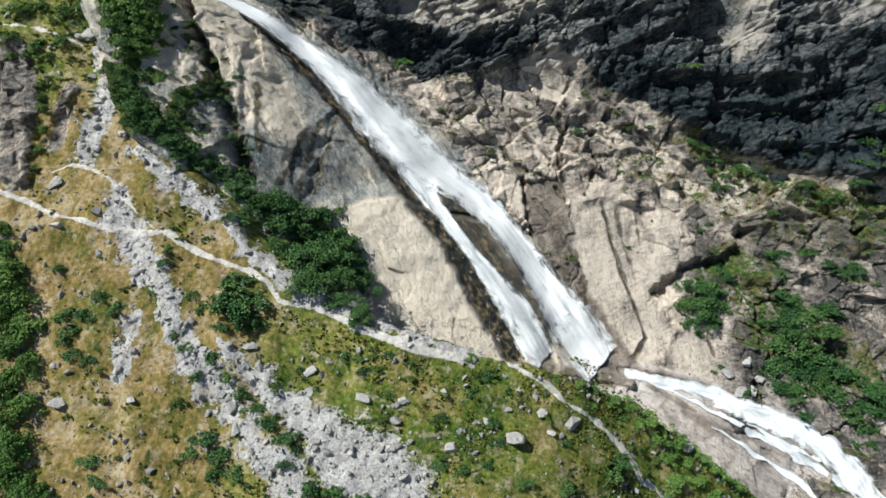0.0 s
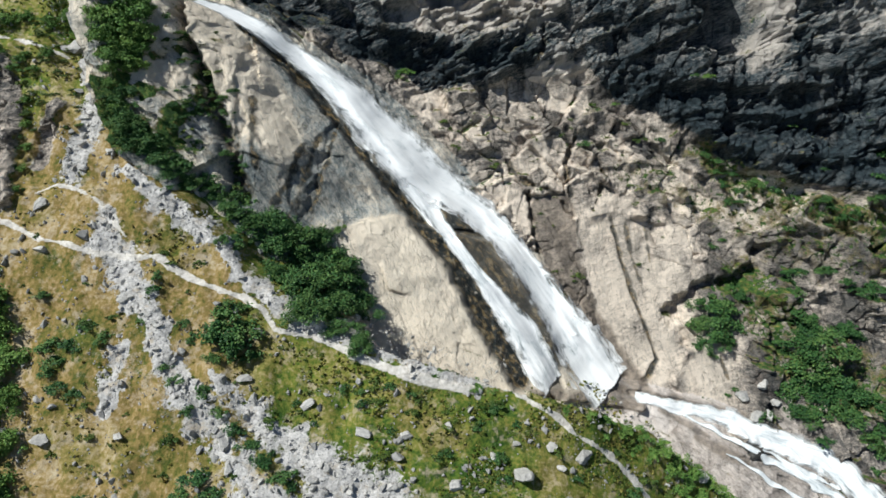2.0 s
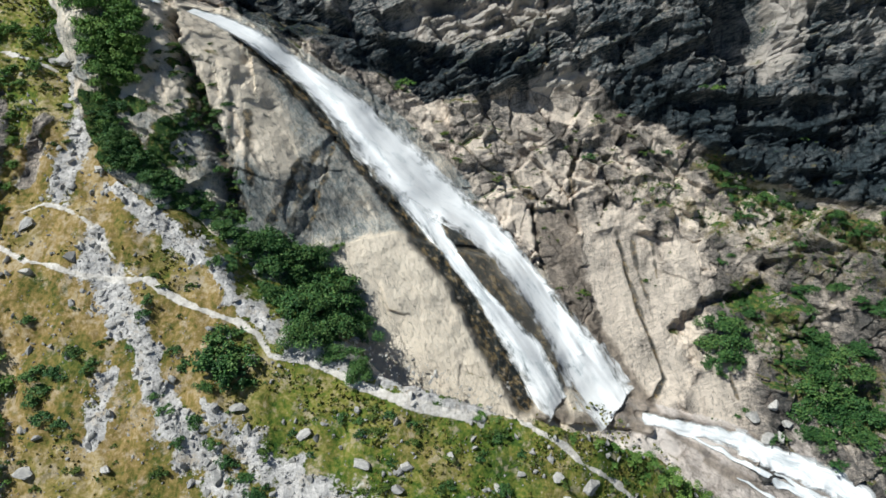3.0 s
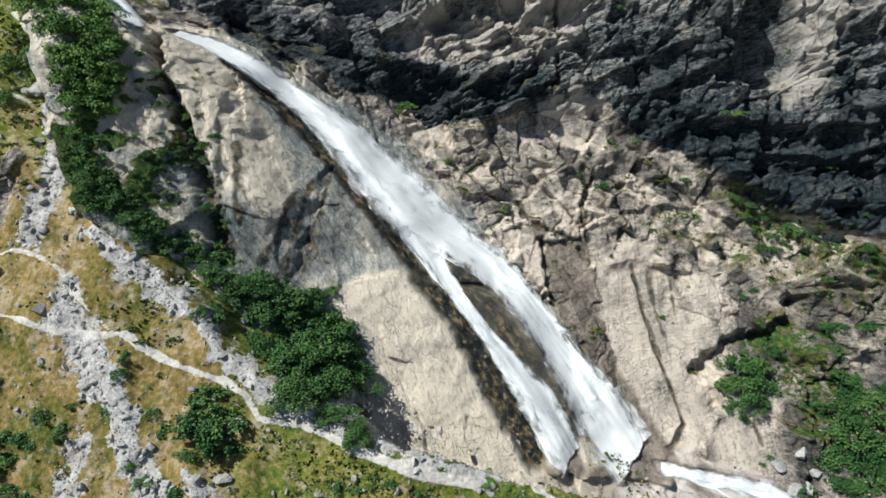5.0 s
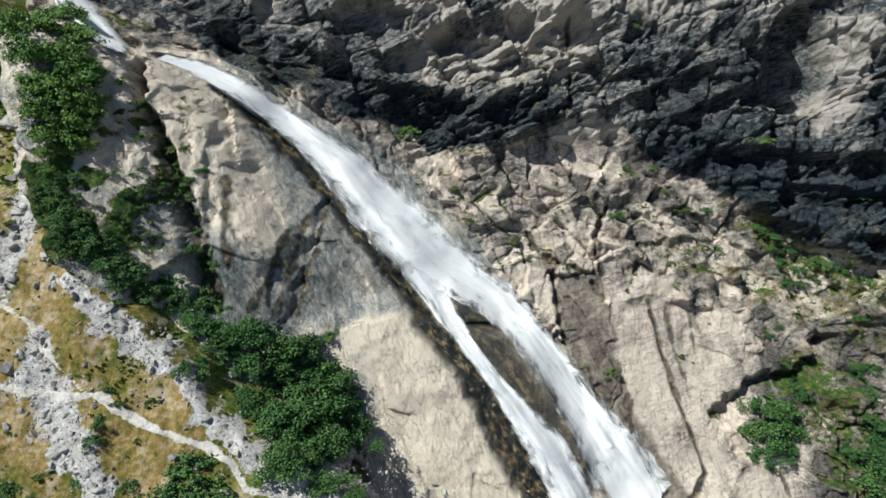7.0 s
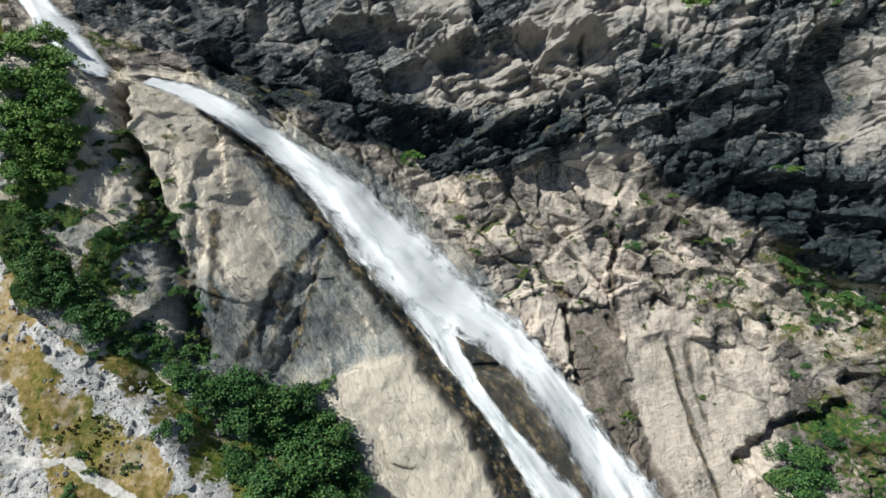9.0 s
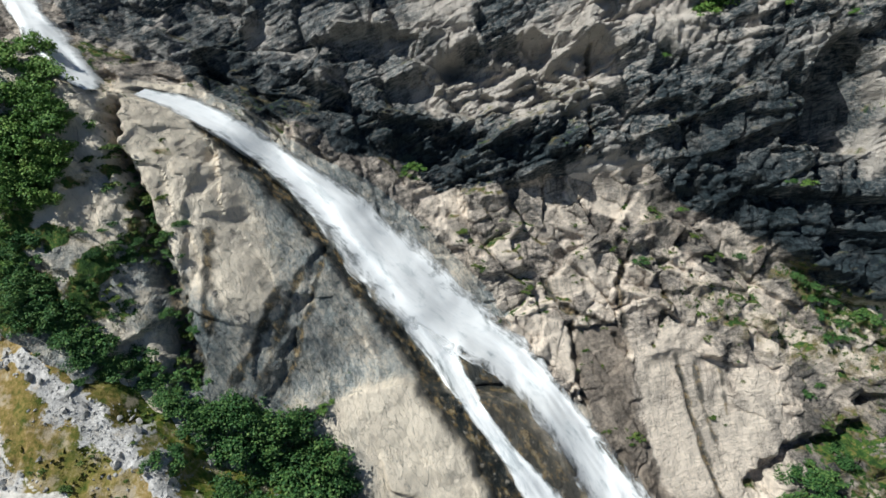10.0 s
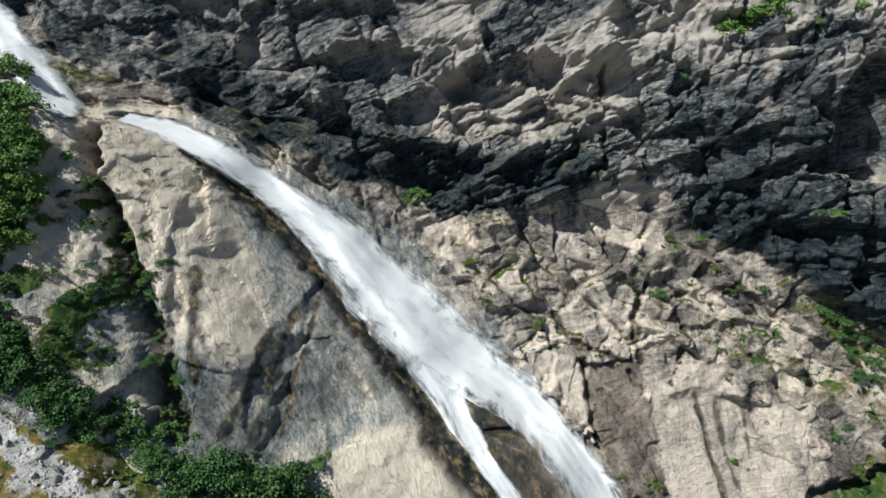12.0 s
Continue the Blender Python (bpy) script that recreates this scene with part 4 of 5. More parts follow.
for k, (name, label, mat) in enumerate((
        ("moraine_slope", "steep grassy moraine ridge with pale scree and bare soil", SOIL),
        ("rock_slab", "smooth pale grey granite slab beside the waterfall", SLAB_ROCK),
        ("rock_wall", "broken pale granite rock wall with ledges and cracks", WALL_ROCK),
        ("cliff", "layered gneiss cliff with overhanging ledges, their shade in its dark colour", CLIFF_ROCK),
        ("stream_bed", "washed pale rock bed below the waterfall", BED_ROCK),
        ("ground", "far mountainside and valley floor of rock and grass", FAR),
        ("footpath", "narrow pale trodden footpath along the moraine ridge", SOIL),
        ("scree_slope", "pale grey gravel and scree runs down the moraine", SOIL),
        ("rock_outcrop", "grey fractured rock outcrop breaking through the grass", WALL_ROCK))):
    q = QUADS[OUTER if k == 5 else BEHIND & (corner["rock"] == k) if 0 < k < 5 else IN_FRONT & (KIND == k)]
    spots = PLACES[0 if k == 5 else 2 if 0 < k < 5 else 1]
    used, index = np.unique(q, return_inverse=True)
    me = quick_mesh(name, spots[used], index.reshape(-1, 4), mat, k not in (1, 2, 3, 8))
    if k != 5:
        for key in ("grass", "wet_shade", "gutter", "scree", "path", "face", "lush", "tone"):
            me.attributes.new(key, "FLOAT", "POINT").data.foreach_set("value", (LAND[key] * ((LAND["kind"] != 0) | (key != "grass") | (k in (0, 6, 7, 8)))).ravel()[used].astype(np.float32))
    tagged(new(name, me), label, "terrain", kind="structure")


def ground(x, z, layer="y"):
    """Depth of the built sheet at x, z (bilinear)."""
    x, z = np.asarray(x, float), np.asarray(z, float)
    i = np.clip(np.searchsorted(GX, x) - 1, 0, cols - 2)
    j = np.clip(np.searchsorted(GZ, z) - 1, 0, rows - 2)
    f, g = (x - GX[i]) / (GX[i + 1] - GX[i]), (z - GZ[j]) / (GZ[j + 1] - GZ[j])
    y = LAND[layer]
    return (y[j, i] * (1 - f) + y[j, i + 1] * f) * (1 - g) + (y[j + 1, i] * (1 - f) + y[j + 1, i + 1] * f) * g


def on_ground(x, z, lift=0.0):
    return Vector(to_world(np.array(float(x)), ground(x, z) - lift, np.array(float(z))))


# ---- water ----
def water_material():
    n = Nodes("white water")
    flow = n.tree.nodes.new("ShaderNodeCombineXYZ")
    n.link(n.attribute("flow_across"), flow.inputs[0]), n.link(n.attribute("flow_along"), flow.inputs[1])
    n.place = flow.outputs[0]
    streak = n.noise(1.0, 6, 0.62, n.stretch((1.1, 0.11, 1)), 0.5)
    fine = n.noise(1.0, 6, 0.7, n.stretch((3.0, 0.5, 1)), 0.8)
    clump = n.noise(1.0, 5, 0.65, n.stretch((0.42, 0.2, 1)), 1.0)
    foam = n.math("ADD", n.math("MULTIPLY", streak, 0.3), n.math("ADD", n.math("MULTIPLY", fine, 0.15), n.math("MULTIPLY", clump, 0.55)))
    thin = n.math("ADD", foam, n.math("MULTIPLY", n.attribute("foam"), 0.3))
    colour = n.ramp(thin, (0.45, (0.40, 0.435, 0.46)), (0.53, (0.66, 0.685, 0.70)), (0.60, (0.83, 0.835, 0.845)), (0.72, (0.90, 0.90, 0.905)))
    cover = n.math("ADD", n.math("MULTIPLY", n.math("SUBTRACT", 1.0, n.attribute("edge")), 2.6), n.math("MULTIPLY", n.math("SUBTRACT", foam, 0.5), 6.0))
    n.link(n.between(cover, 0.05, 1.1), n.shader.inputs["Alpha"])
    return n.done(colour, 0.6, n.bump(foam, 0.12, 0.5), 0.3)


WATER = water_material()


def strand(line, lift, narrow, rest=0.1, wander=0.0):
    """A band of falling water laid in its channel, crowned in the middle, with edges that sink under the rock."""
    pts = np.asarray(line, float)
    gaps = np.r_[0, np.cumsum(np.hypot(*np.diff(pts[:, :2], axis=0).T))]
    s = np.arange(0, gaps[-1], 0.3)
    # a rounded course through the points
    soft = lambda v: np.convolve(np.pad(np.interp(s, gaps, v), 12, mode="edge"), np.hanning(27)[1:-1] / np.hanning(27).sum(), "valid")
    x, z, w = soft(pts[:, 0]), soft(pts[:, 1]), soft(pts[:, 2]) * narrow
    x, z = x + wander * smooth_noise(s, s * 0 + pts[0, 0], 4.5, 5), z + wander * smooth_noise(s, s * 0 + pts[0, 1], 3.6, 6)
    w = w * (1 + 0.9 * wander * smooth_noise(s, s * 0 + pts[0, 0], 2.6, 11))
    dx, dz = np.gradient(x), np.gradient(z)
    size = np.hypot(dx, dz)
    nx, nz = -dz / size, dx / size
    across = np.linspace(-1, 1, 31)
    half = w / 2 * (1 + 0.14 * smooth_noise(s, s * 0, 3.5, 7))
    half_b = w / 2 * (1 + 0.14 * smooth_noise(s, s * 0 + 9.5, 3.1, 8))
    side = np.where(across[None, :] < 0, half[:, None], half_b[:, None]) * across[None, :]
    gx, gz = x[:, None] + nx[:, None] * side, z[:, None] + nz[:, None] * side
    depth = ground(gx, gz, "back")
    even = np.stack([np.convolve(np.pad(depth[:, k], 20, mode="edge"), np.hanning(43)[1:-1] / np.hanning(43).sum(), "valid") for k in range(len(across))], 1)
    even = np.stack([np.convolve(np.pad(row, 4, mode="edge"), np.hanning(11)[1:-1] / np.hanning(11).sum(), "valid") for row in even])
    proud = np.maximum(even - depth, 0)
    for _ in range(3):
        proud = np.maximum.reduce([proud, np.roll(proud, 1, 0) * 0.9, np.roll(proud, -1, 0) * 0.9])
    even = even - np.stack([np.convolve(np.pad(proud[:, k], 12, mode="edge"), np.hanning(27)[1:-1] / np.hanning(27).sum(), "valid") for k in range(len(across))], 1)
    crown = lift * (1 - np.abs(across[None, :]) ** 3) - 0.45 * np.abs(across[None, :]) ** 6
    wave = 0.25 * smooth_noise(side * 1.0, s[:, None] * 0.09 + 0 * side, 0.9, 9) + 0.15 * smooth_noise(side, s[:, None] * 0.12 + 0 * side, 0.45, 10)
    y = np.minimum(even, depth + 0.3) - crown - wave * 0.8 * (1 - across[None, :] ** 4)
    n, m = y.shape
    k = np.arange(n * m).reshape(n, m)
    faces = np.stack([k[:-1, :-1], k[:-1, 1:], k[1:, 1:], k[1:, :-1]], -1).reshape(-1, 4)
    return to_world(gx, y, gz).reshape(-1, 3), faces, side.ravel(), np.repeat(s, m), rest + 0 * side.ravel() - 0.25 * np.abs(np.tile(across, n)) ** 4, np.maximum(np.abs(np.tile(across, n)), np.repeat(np.clip(1 - (gaps[-1] - s) / 1.6, 0, 1), m))


def water_part(name, line, parent, lift, narrow, foam, label="", wander=0.0):
    verts, faces, side, along, rich, edge = strand(line, lift, narrow, foam, wander)
    me = quick_mesh(name, verts, faces, WATER)
    for key, v in (("flow_across", side), ("flow_along", along), ("foam", rich), ("edge", edge)):
        me.attributes.new(key, "FLOAT", "POINT").data.foreach_set("value", np.asarray(v, np.float32))
    ob = new(name, me)
    ob.parent = parent
    if label:
        tagged(ob, label)
    return ob


waterfall = tagged(new("waterfall"), "white foaming waterfall sliding down a steep granite channel", "waterfall", kind="structure")
water_part("upper_cascade", CASCADE, waterfall, 0.9, 1.1, 0.42)
water_part("main_fall", FALL, waterfall, 1.2, 1.16, 0.42)
water_part("side_fall", FALL_LEFT, waterfall, 0.7, 1.15, 0.32, "thinner strand of white water over dark rock")
stream = tagged(new("stream"), "white rushing stream below the waterfall", "stream", kind="structure")
for line in SIDE_RUNS:
    water_part("side_run", line, stream, 0.25, 1.3, 0.22, wander=1.0)
water_part("stream_water", STREAM, stream, 0.5, 1.15, 0.3, wander=0.6)


# ---- plants, boulders and stones ----
def leaf_material(name, dark, mid, light):
    n = Nodes(name)
    g = n.tree.nodes.new("ShaderNodeNewGeometry")
    o = n.tree.nodes.new("ShaderNodeObjectInfo")
    mix = n.math("ADD", n.math("MULTIPLY", g.outputs["Random Per Island"], 0.65), n.math("MULTIPLY", o.outputs["Random"], 0.35))
    colour = n.ramp(mix, (0.1, dark), (0.5, mid), (0.95, light))
    n.shader.inputs["Subsurface Weight"].default_value = 0.0
    return n.done(colour, 0.6, None, 0.25)


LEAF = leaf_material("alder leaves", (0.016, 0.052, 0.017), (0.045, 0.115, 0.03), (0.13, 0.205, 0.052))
LEAF_BRIGHT = leaf_material("bilberry leaves", (0.022, 0.052, 0.010), (0.055, 0.098, 0.018), (0.13, 0.155, 0.03))


def bark_material():
    n = Nodes("bark")
    return n.done(n.ramp(n.noise(6, 5), (0.3, (0.09, 0.075, 0.06)), (0.7, (0.2, 0.17, 0.14))), 0.9, n.bump(n.noise(12), 0.02))


# The alder leaves again, lighter: sunlight on the bushes is put into the colour.
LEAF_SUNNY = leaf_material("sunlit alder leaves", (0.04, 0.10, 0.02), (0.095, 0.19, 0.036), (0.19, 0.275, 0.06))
BARK = bark_material()


def crown_mesh(name, leaves, leaf, lobes, flat, material, seed):
    """A lumpy crown of bent leaf sprays, about 1 across from its middle, on the ground at 0."""
    rng = np.random.default_rng(seed)
    middle = np.stack([rng.normal(0, 0.42, lobes), rng.normal(0, 0.34, lobes), rng.uniform(0.1, 0.95, lobes) * flat], 1)
    middle[:, 2] *= np.maximum(1.15 - 0.75 * np.hypot(middle[:, 0], middle[:, 1]), 0.25)
    size = rng.uniform(0.1, 0.32, lobes)
    which = rng.choice(lobes, leaves, p=size ** 2 / (size ** 2).sum())
    way = rng.normal(size=(leaves, 3))
    way /= np.linalg.norm(way, axis=1)[:, None]
    way[:, 2] = np.where(way[:, 2] < -0.25, -way[:, 2], way[:, 2])
    r = size[which] * rng.uniform(0.45, 1.3, leaves)
    at_ = middle[which] + way * r[:, None] * np.array([1, 1, 0.85]) + rng.normal(size=(leaves, 3)) * 0.035
    at_[:, 2] = np.maximum(at_[:, 2], 0.02)
    up = way * 0.6 + rng.normal(size=(leaves, 3)) * 0.55 + np.array([0, 0, 0.35])
    up /= np.linalg.norm(up, axis=1)[:, None]
    u = np.cross(up, rng.normal(size=(leaves, 3)))
    u /= np.linalg.norm(u, axis=1)[:, None]
    v = np.cross(up, u)
    a = leaf * rng.uniform(0.6, 1.35, leaves)[:, None]
    b = a * rng.uniform(0.5, 0.8, leaves)[:, None]
    droop = up * a * 0.3
    verts = np.stack([at_ - u * a - droop, at_ - v * b, at_ + u * a - droop, at_ + v * b], 1).reshape(-1, 3)
    k = np.arange(leaves)[:, None] * 4
    faces = np.concatenate([k + np.array([[0, 1, 3]]), k + np.array([[1, 2, 3]])], 0)
    return quick_mesh(name, verts, faces, material, False)


def stems_mesh(seed, count=7):
    """Thin, forked stems that rise and lean out from one root."""
    rng = np.random.default_rng(seed)
    bm = bmesh.new()
    for k in range(count):
        a, lean, high = rng.uniform(0, 6.28), rng.uniform(0.2, 0.6), rng.uniform(0.35, 0.75)
        last, prev = None, Vector((0.05 * math.cos(a), 0.05 * math.sin(a), -0.15))
        for j in range(4):
            t = j / 3
            p = Vector((lean * t * math.cos(a + 0.4 * t), lean * t * math.sin(a + 0.4 * t), high * t - 0.15 * (1 - t)))
            r = 0.03 * (1 - 0.75 * t)
            ring = [bm.verts.new(p + Vector((r * math.cos(c), r * math.sin(c), 0))) for c in (0, 2.1, 4.2)]
            if last:
                for i in range(3):
                    bm.faces.new((last[i], last[(i + 1) % 3], ring[(i + 1) % 3], ring[i]))
            last = ring
    me = bpy.data.meshes.new("trunk")
    bm.to_mesh(me), bm.free()
    me.materials.append(BARK)
    return me


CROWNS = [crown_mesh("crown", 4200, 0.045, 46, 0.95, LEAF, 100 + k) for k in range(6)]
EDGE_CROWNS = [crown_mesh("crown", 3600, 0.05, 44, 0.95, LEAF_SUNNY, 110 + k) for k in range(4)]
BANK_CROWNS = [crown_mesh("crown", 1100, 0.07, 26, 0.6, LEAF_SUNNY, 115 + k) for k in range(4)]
SMALL_CROWNS = [crown_mesh("crown", 1100, 0.07, 24, 0.7, LEAF, 120 + k) for k in range(4)]
LOW_CROWNS = [crown_mesh("crown", 480, 0.11, 14, 0.42, LEAF_BRIGHT, 140 + k) for k in range(4)]
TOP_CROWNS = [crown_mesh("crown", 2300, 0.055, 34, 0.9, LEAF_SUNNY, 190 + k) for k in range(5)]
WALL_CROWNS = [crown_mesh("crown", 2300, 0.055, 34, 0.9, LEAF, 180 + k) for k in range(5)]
STEMS = [stems_mesh(160 + k) for k in range(3)]
pick = random.Random(4)


def shrub(x, z, r, meshes, name, label, category, group, high=1.0):
    root = tagged(new(name), label, category, group)
    for part_name, me in (("trunk", pick.choice(STEMS)), ("crown", pick.choice(meshes))):
        ob = new(part_name, me)
        ob.parent = root
    over = float(LAND["crest"][np.searchsorted(GZ, z), np.searchsorted(GX, x)])
    if x > -14 and over > -0.3 and z < 0 and ground(x, z, "moraine") < ground(x, z, "back") + 20 and over < 3:
        z -= over + 0.5
    p = on_ground(x, z)
    root.matrix_world = Matrix.Translation(p - Vector((0, 0, 0.25 * r))) @ Matrix.Rotation(pick.uniform(0, 6.28), 4, "Z") @ Matrix.Diagonal((r * pick.uniform(0.8, 1.25), r * pick.uniform(0.75, 1.2), r * high * pick.uniform(0.75, 1.15), 1))
    return root


GULLY_SHRUBS = [(-31.0, 7.4, 2.3), (-28.2, 7.0, 2.9), (-25.1, 5.4, 3.3), (-22.0, 4.0, 3.3), (-19.1, 1.1, 3.7), (-16.5, -2.8, 3.7), (-14.3, -6.1, 2.9), (-12.4, -8.4, 2.0), (-20.6, -1.3, 3.5), (-24.2, 1.5, 3.2), (-27.7, 3.4, 2.8), (-22.3, -2.7, 3.3), (-17.8, -5.4, 3.1), (-15.8, -8.1, 2.2), (-20.8, -5.6, 2.3), (-25.9, -0.8, 2.4), (-35.0, 10.4, 1.9), (-37.1, 12.0, 1.7), (-40.0, 13.7, 1.8), (-42.5, 15.5, 2.0), (-44.8, 17.2, 2.0), (-47.2, 19.6, 2.0), (-49.2, 22.9, 2.0), (-50.4, 25.3, 1.5), (-33.6, 5.0, 1.2), (-31.8, 3.7, 1.3)]
HIGH_SHRUBS = [(-63.4, 50.1, 2.6), (-59.7, 49.1, 2.9), (-56.5, 50.2, 2.9), (-53.5, 48.4, 2.6), (-57.6, 45.0, 2.8), (-54.6, 44.8, 3.1), (-51.7, 44.6, 2.9), (-55.9, 40.4, 2.5), (-52.9, 40.1, 3.0), (-49.9, 40.8, 2.6), (-54.2, 36.9, 2.3), (-51.1, 36.5, 2.5), (-49.0, 38.0, 1.9), (-52.6, 33.5, 1.9), (-49.4, 32.6, 1.6), (-52.2, 29.5, 1.3), (-50.6, 25.3, 1.4), (-56.5, 53.0, 2.3), (-52.9, 46.6, 2.0), (-49.5, 42.6, 1.4)]
EDGE_TREES = [(-64.3, -3.3, 2.8), (-62.4, -6.5, 3.0), (-63.2, -9.7, 3.3), (-60.1, -11.3, 2.8), (-61.5, -14.4, 3.2), (-58.5, -16.7, 2.7), (-60.6, -19.6, 3.2), (-57.8, -21.8, 2.7), (-59.2, -24.7, 3.1), (-57.0, -27.5, 2.8), (-58.8, -30.3, 3.0), (-55.4, -31.6, 2.3), (-64.6, -5.7, 2.5), (-53.3, -32.7, 2.0), (-68.2, -6.5, 3.3), (-66.3, -14.4, 3.2), (-64.4, -21.8, 3.1), (-62.7, -28.9, 3.0), (-66.1, 2.6, 1.7), (-65.3, 0.1, 2.0)]
SLOPE_SHRUBS = [(-30.9, -5.0, 2.7), (-28.9, -7.5, 3.4), (-31.8, -7.5, 3.0), (-29.9, -9.9, 3.0), (-27.4, -11.1, 1.8), (-32.1, -11.1, 1.6), (-41.3, 0.1, 1.4), (-41.2, -2.0, 1.2), (-36.7, -6.6, 1.3), (-35.2, -9.0, 1.3), (-56.9, -2.6, 1.5), (-50.0, -6.9, 1.5), (-47.6, -8.6, 1.5), (-42.7, -6.2, 0.8), (-54.7, -9.3, 2.0), (-51.9, -9.3, 2.1), (-53.5, -11.7, 1.8), (-52.1, -14.8, 1.9), (-49.9, -15.5, 1.4), (-54.0, -13.2, 1.5), (-36.8, -13.7, 1.3), (-38.6, -12.5, 1.0), (-33.1, -15.3, 1.3), (-30.8, -18.0, 1.6), (-28.6, -20.3, 1.8), (-26.5, -22.1, 1.7), (-24.4, -24.0, 1.9), (-21.9, -25.9, 1.9), (-20.6, -27.3, 1.3), (-34.7, -17.9, 1.1), (-47.3, -28.6, 2.0), (-46.1, -30.6, 1.5)]
LOW_SHRUBS = [(-32.5, -25.9, 2.0), (-34.1, -27.6, 1.7), (-30.4, -27.7, 2.0), (-27.9, -29.8, 2.0), (-30.8, -30.4, 1.7), (-18.4, -32.2, 2.6), (-14.9, -33.1, 2.3), (-11.4, -34.5, 2.2), (-21.9, -29.3, 1.1), (-14.5, -15.8, 1.2), (-12.1, -16.3, 1.0), (-8.0, -15.6, 1.2), (-5.4, -16.9, 1.0), (-20.8, -17.5, 1.1), (-12.0, -17.8, 1.0), (-0.3, -24.7, 1.3), (2.9, -31.4, 1.6), (7.2, -25.5, 1.3), (8.0, -28.1, 1.5), (-0.3, -30.5, 1.4), (6.2, -30.9, 1.3), (18.6, -29.2, 1.2), (11.9, -33.5, 1.5), (18.1, -35.1, 1.5), (-7.8, -21.4, 1.0), (-18.2, -20.2, 1.0), (4.3, -21.2, 1.2), (10.0, -21.4, 1.2), (6.5, -19.2, 1.2), (27.5, -33.6, 2.5), (26.2, -35.4, 2.1)]
BANK_SHRUBS = [(4.4, -15.4, 1.4), (6.6, -15.8, 1.0), (27.6, -22.3, 1.7), (30.9, -24.5, 1.9), (34.1, -26.7, 2.1), (32.7, -28.7, 2.1), (36.9, -29.4, 2.1), (40.4, -31.4, 2.2), (35.9, -31.9, 2.1), (39.4, -33.8, 2.1), (43.9, -34.2, 2.2), (36.7, -35.0, 2.1), (41.4, -36.8, 2.1), (46.8, -37.0, 2.2), (38.6, -38.5, 2.3), (43.6, -39.9, 2.3), (49.6, -40.3, 2.2), (52.7, -42.8, 2.2), (37.1, -40.2, 1.9), (47.0, -42.9, 2.4), (55.1, -45.7, 2.3), (21.3, -20.2, 1.3), (24.4, -21.5, 1.3), (17.4, -19.0, 1.1), (29.4, -27.3, 1.3), (24.1, -24.8, 1.1)]
WALL_SHRUBS = [(52.3, -8.2, 3.1), (55.3, -7.0, 2.8), (57.5, -9.3, 2.8), (51.4, -11.7, 2.8), (54.8, -12.2, 3.3), (52.7, -15.1, 2.6), (55.9, -15.1, 2.1), (59.5, -5.8, 1.7), (69.3, -2.8, 1.9), (71.1, -1.1, 1.2), (75.8, -0.5, 1.6), (82.9, -3.9, 2.3), (79.3, -12.0, 2.3), (71.9, -12.1, 2.3), (75.0, -13.8, 2.8), (70.4, -15.6, 2.8), (76.8, -16.6, 3.0), (72.2, -18.3, 3.2), (68.6, -20.6, 3.0), (75.2, -20.5, 3.0), (67.5, -24.4, 3.0), (72.1, -23.9, 3.4), (76.5, -23.3, 3.0), (69.7, -28.2, 2.9), (74.2, -27.6, 3.2), (77.8, -28.0, 2.7), (80.0, -24.2, 2.3), (67.4, -28.2, 2.3), (83.7, -27.9, 2.9), (86.2, -31.0, 3.1), (80.8, -32.2, 2.7)]
LEDGE_SHRUBS = [(83.8, -35.1, 2.9), (85.9, -26.8, 2.5), (60.6, -28.2, 1.6), (71.1, -32.3, 1.8), (29.2, 25.5, 2.0), (56.0, 22.0, 1.7), (59.3, 19.4, 1.9), (63.3, 17.0, 2.2), (67.0, 15.6, 2.1), (70.8, 14.4, 2.1), (74.9, 13.7, 1.6), (61.0, 15.8, 1.7), (85.2, 21.8, 3.0), (86.4, 27.2, 2.9), (84.6, 17.3, 2.5), (88.1, 19.4, 3.0), (79.6, 10.1, 1.9), (49.3, 37.8, 1.1), (-10.3, 41.0, 1.2), (-8.4, 39.3, 1.0), (74.8, 19.5, 0.9), (68.3, 28.0, 0.9), (88.6, 12.7, 1.6)]
CLIFF_SHRUBS = [(-8.8, 41.5, 1.4), (-10.1, 40.2, 1.0), (35.8, 64.3, 1.5), (37.6, 65.1, 2.4), (39.7, 66.1, 2.6), (41.8, 67.0, 2.4), (43.7, 67.8, 1.3), (47.4, 64.2, 1.0), (52.1, 65.4, 1.1), (55.4, 61.6, 1.0), (30.9, 58.0, 0.7), (51.6, 37.8, 0.9), (-18.9, 7.2, 0.8), (-17.8, 7.6, 0.5), (35.7, 34.3, 0.7)]
GULLY_BAND = [(-51.2, 26.8, 1.7), (-50.0, 24.3, 2.0), (-48.2, 22.4, 1.8), (-48.6, 20.8, 1.5), (-46.4, 20.8, 2.0), (-46.6, 18.7, 1.5), (-44.3, 18.5, 2.0), (-42.4, 17.5, 2.0), (-40.8, 16.4, 2.0), (-42.3, 15.2, 1.6), (-39.1, 15.2, 1.9), (-37.2, 13.6, 1.9), (-35.4, 12.1, 1.7), (-33.5, 11.3, 1.7), (-40.0, 13.9, 1.3), (-34.0, 9.0, 1.9), (-32.0, 9.1, 2.1), (-37.4, 11.4, 1.3), (-50.2, 28.0, 1.5), (-48.7, 26.2, 1.3)]
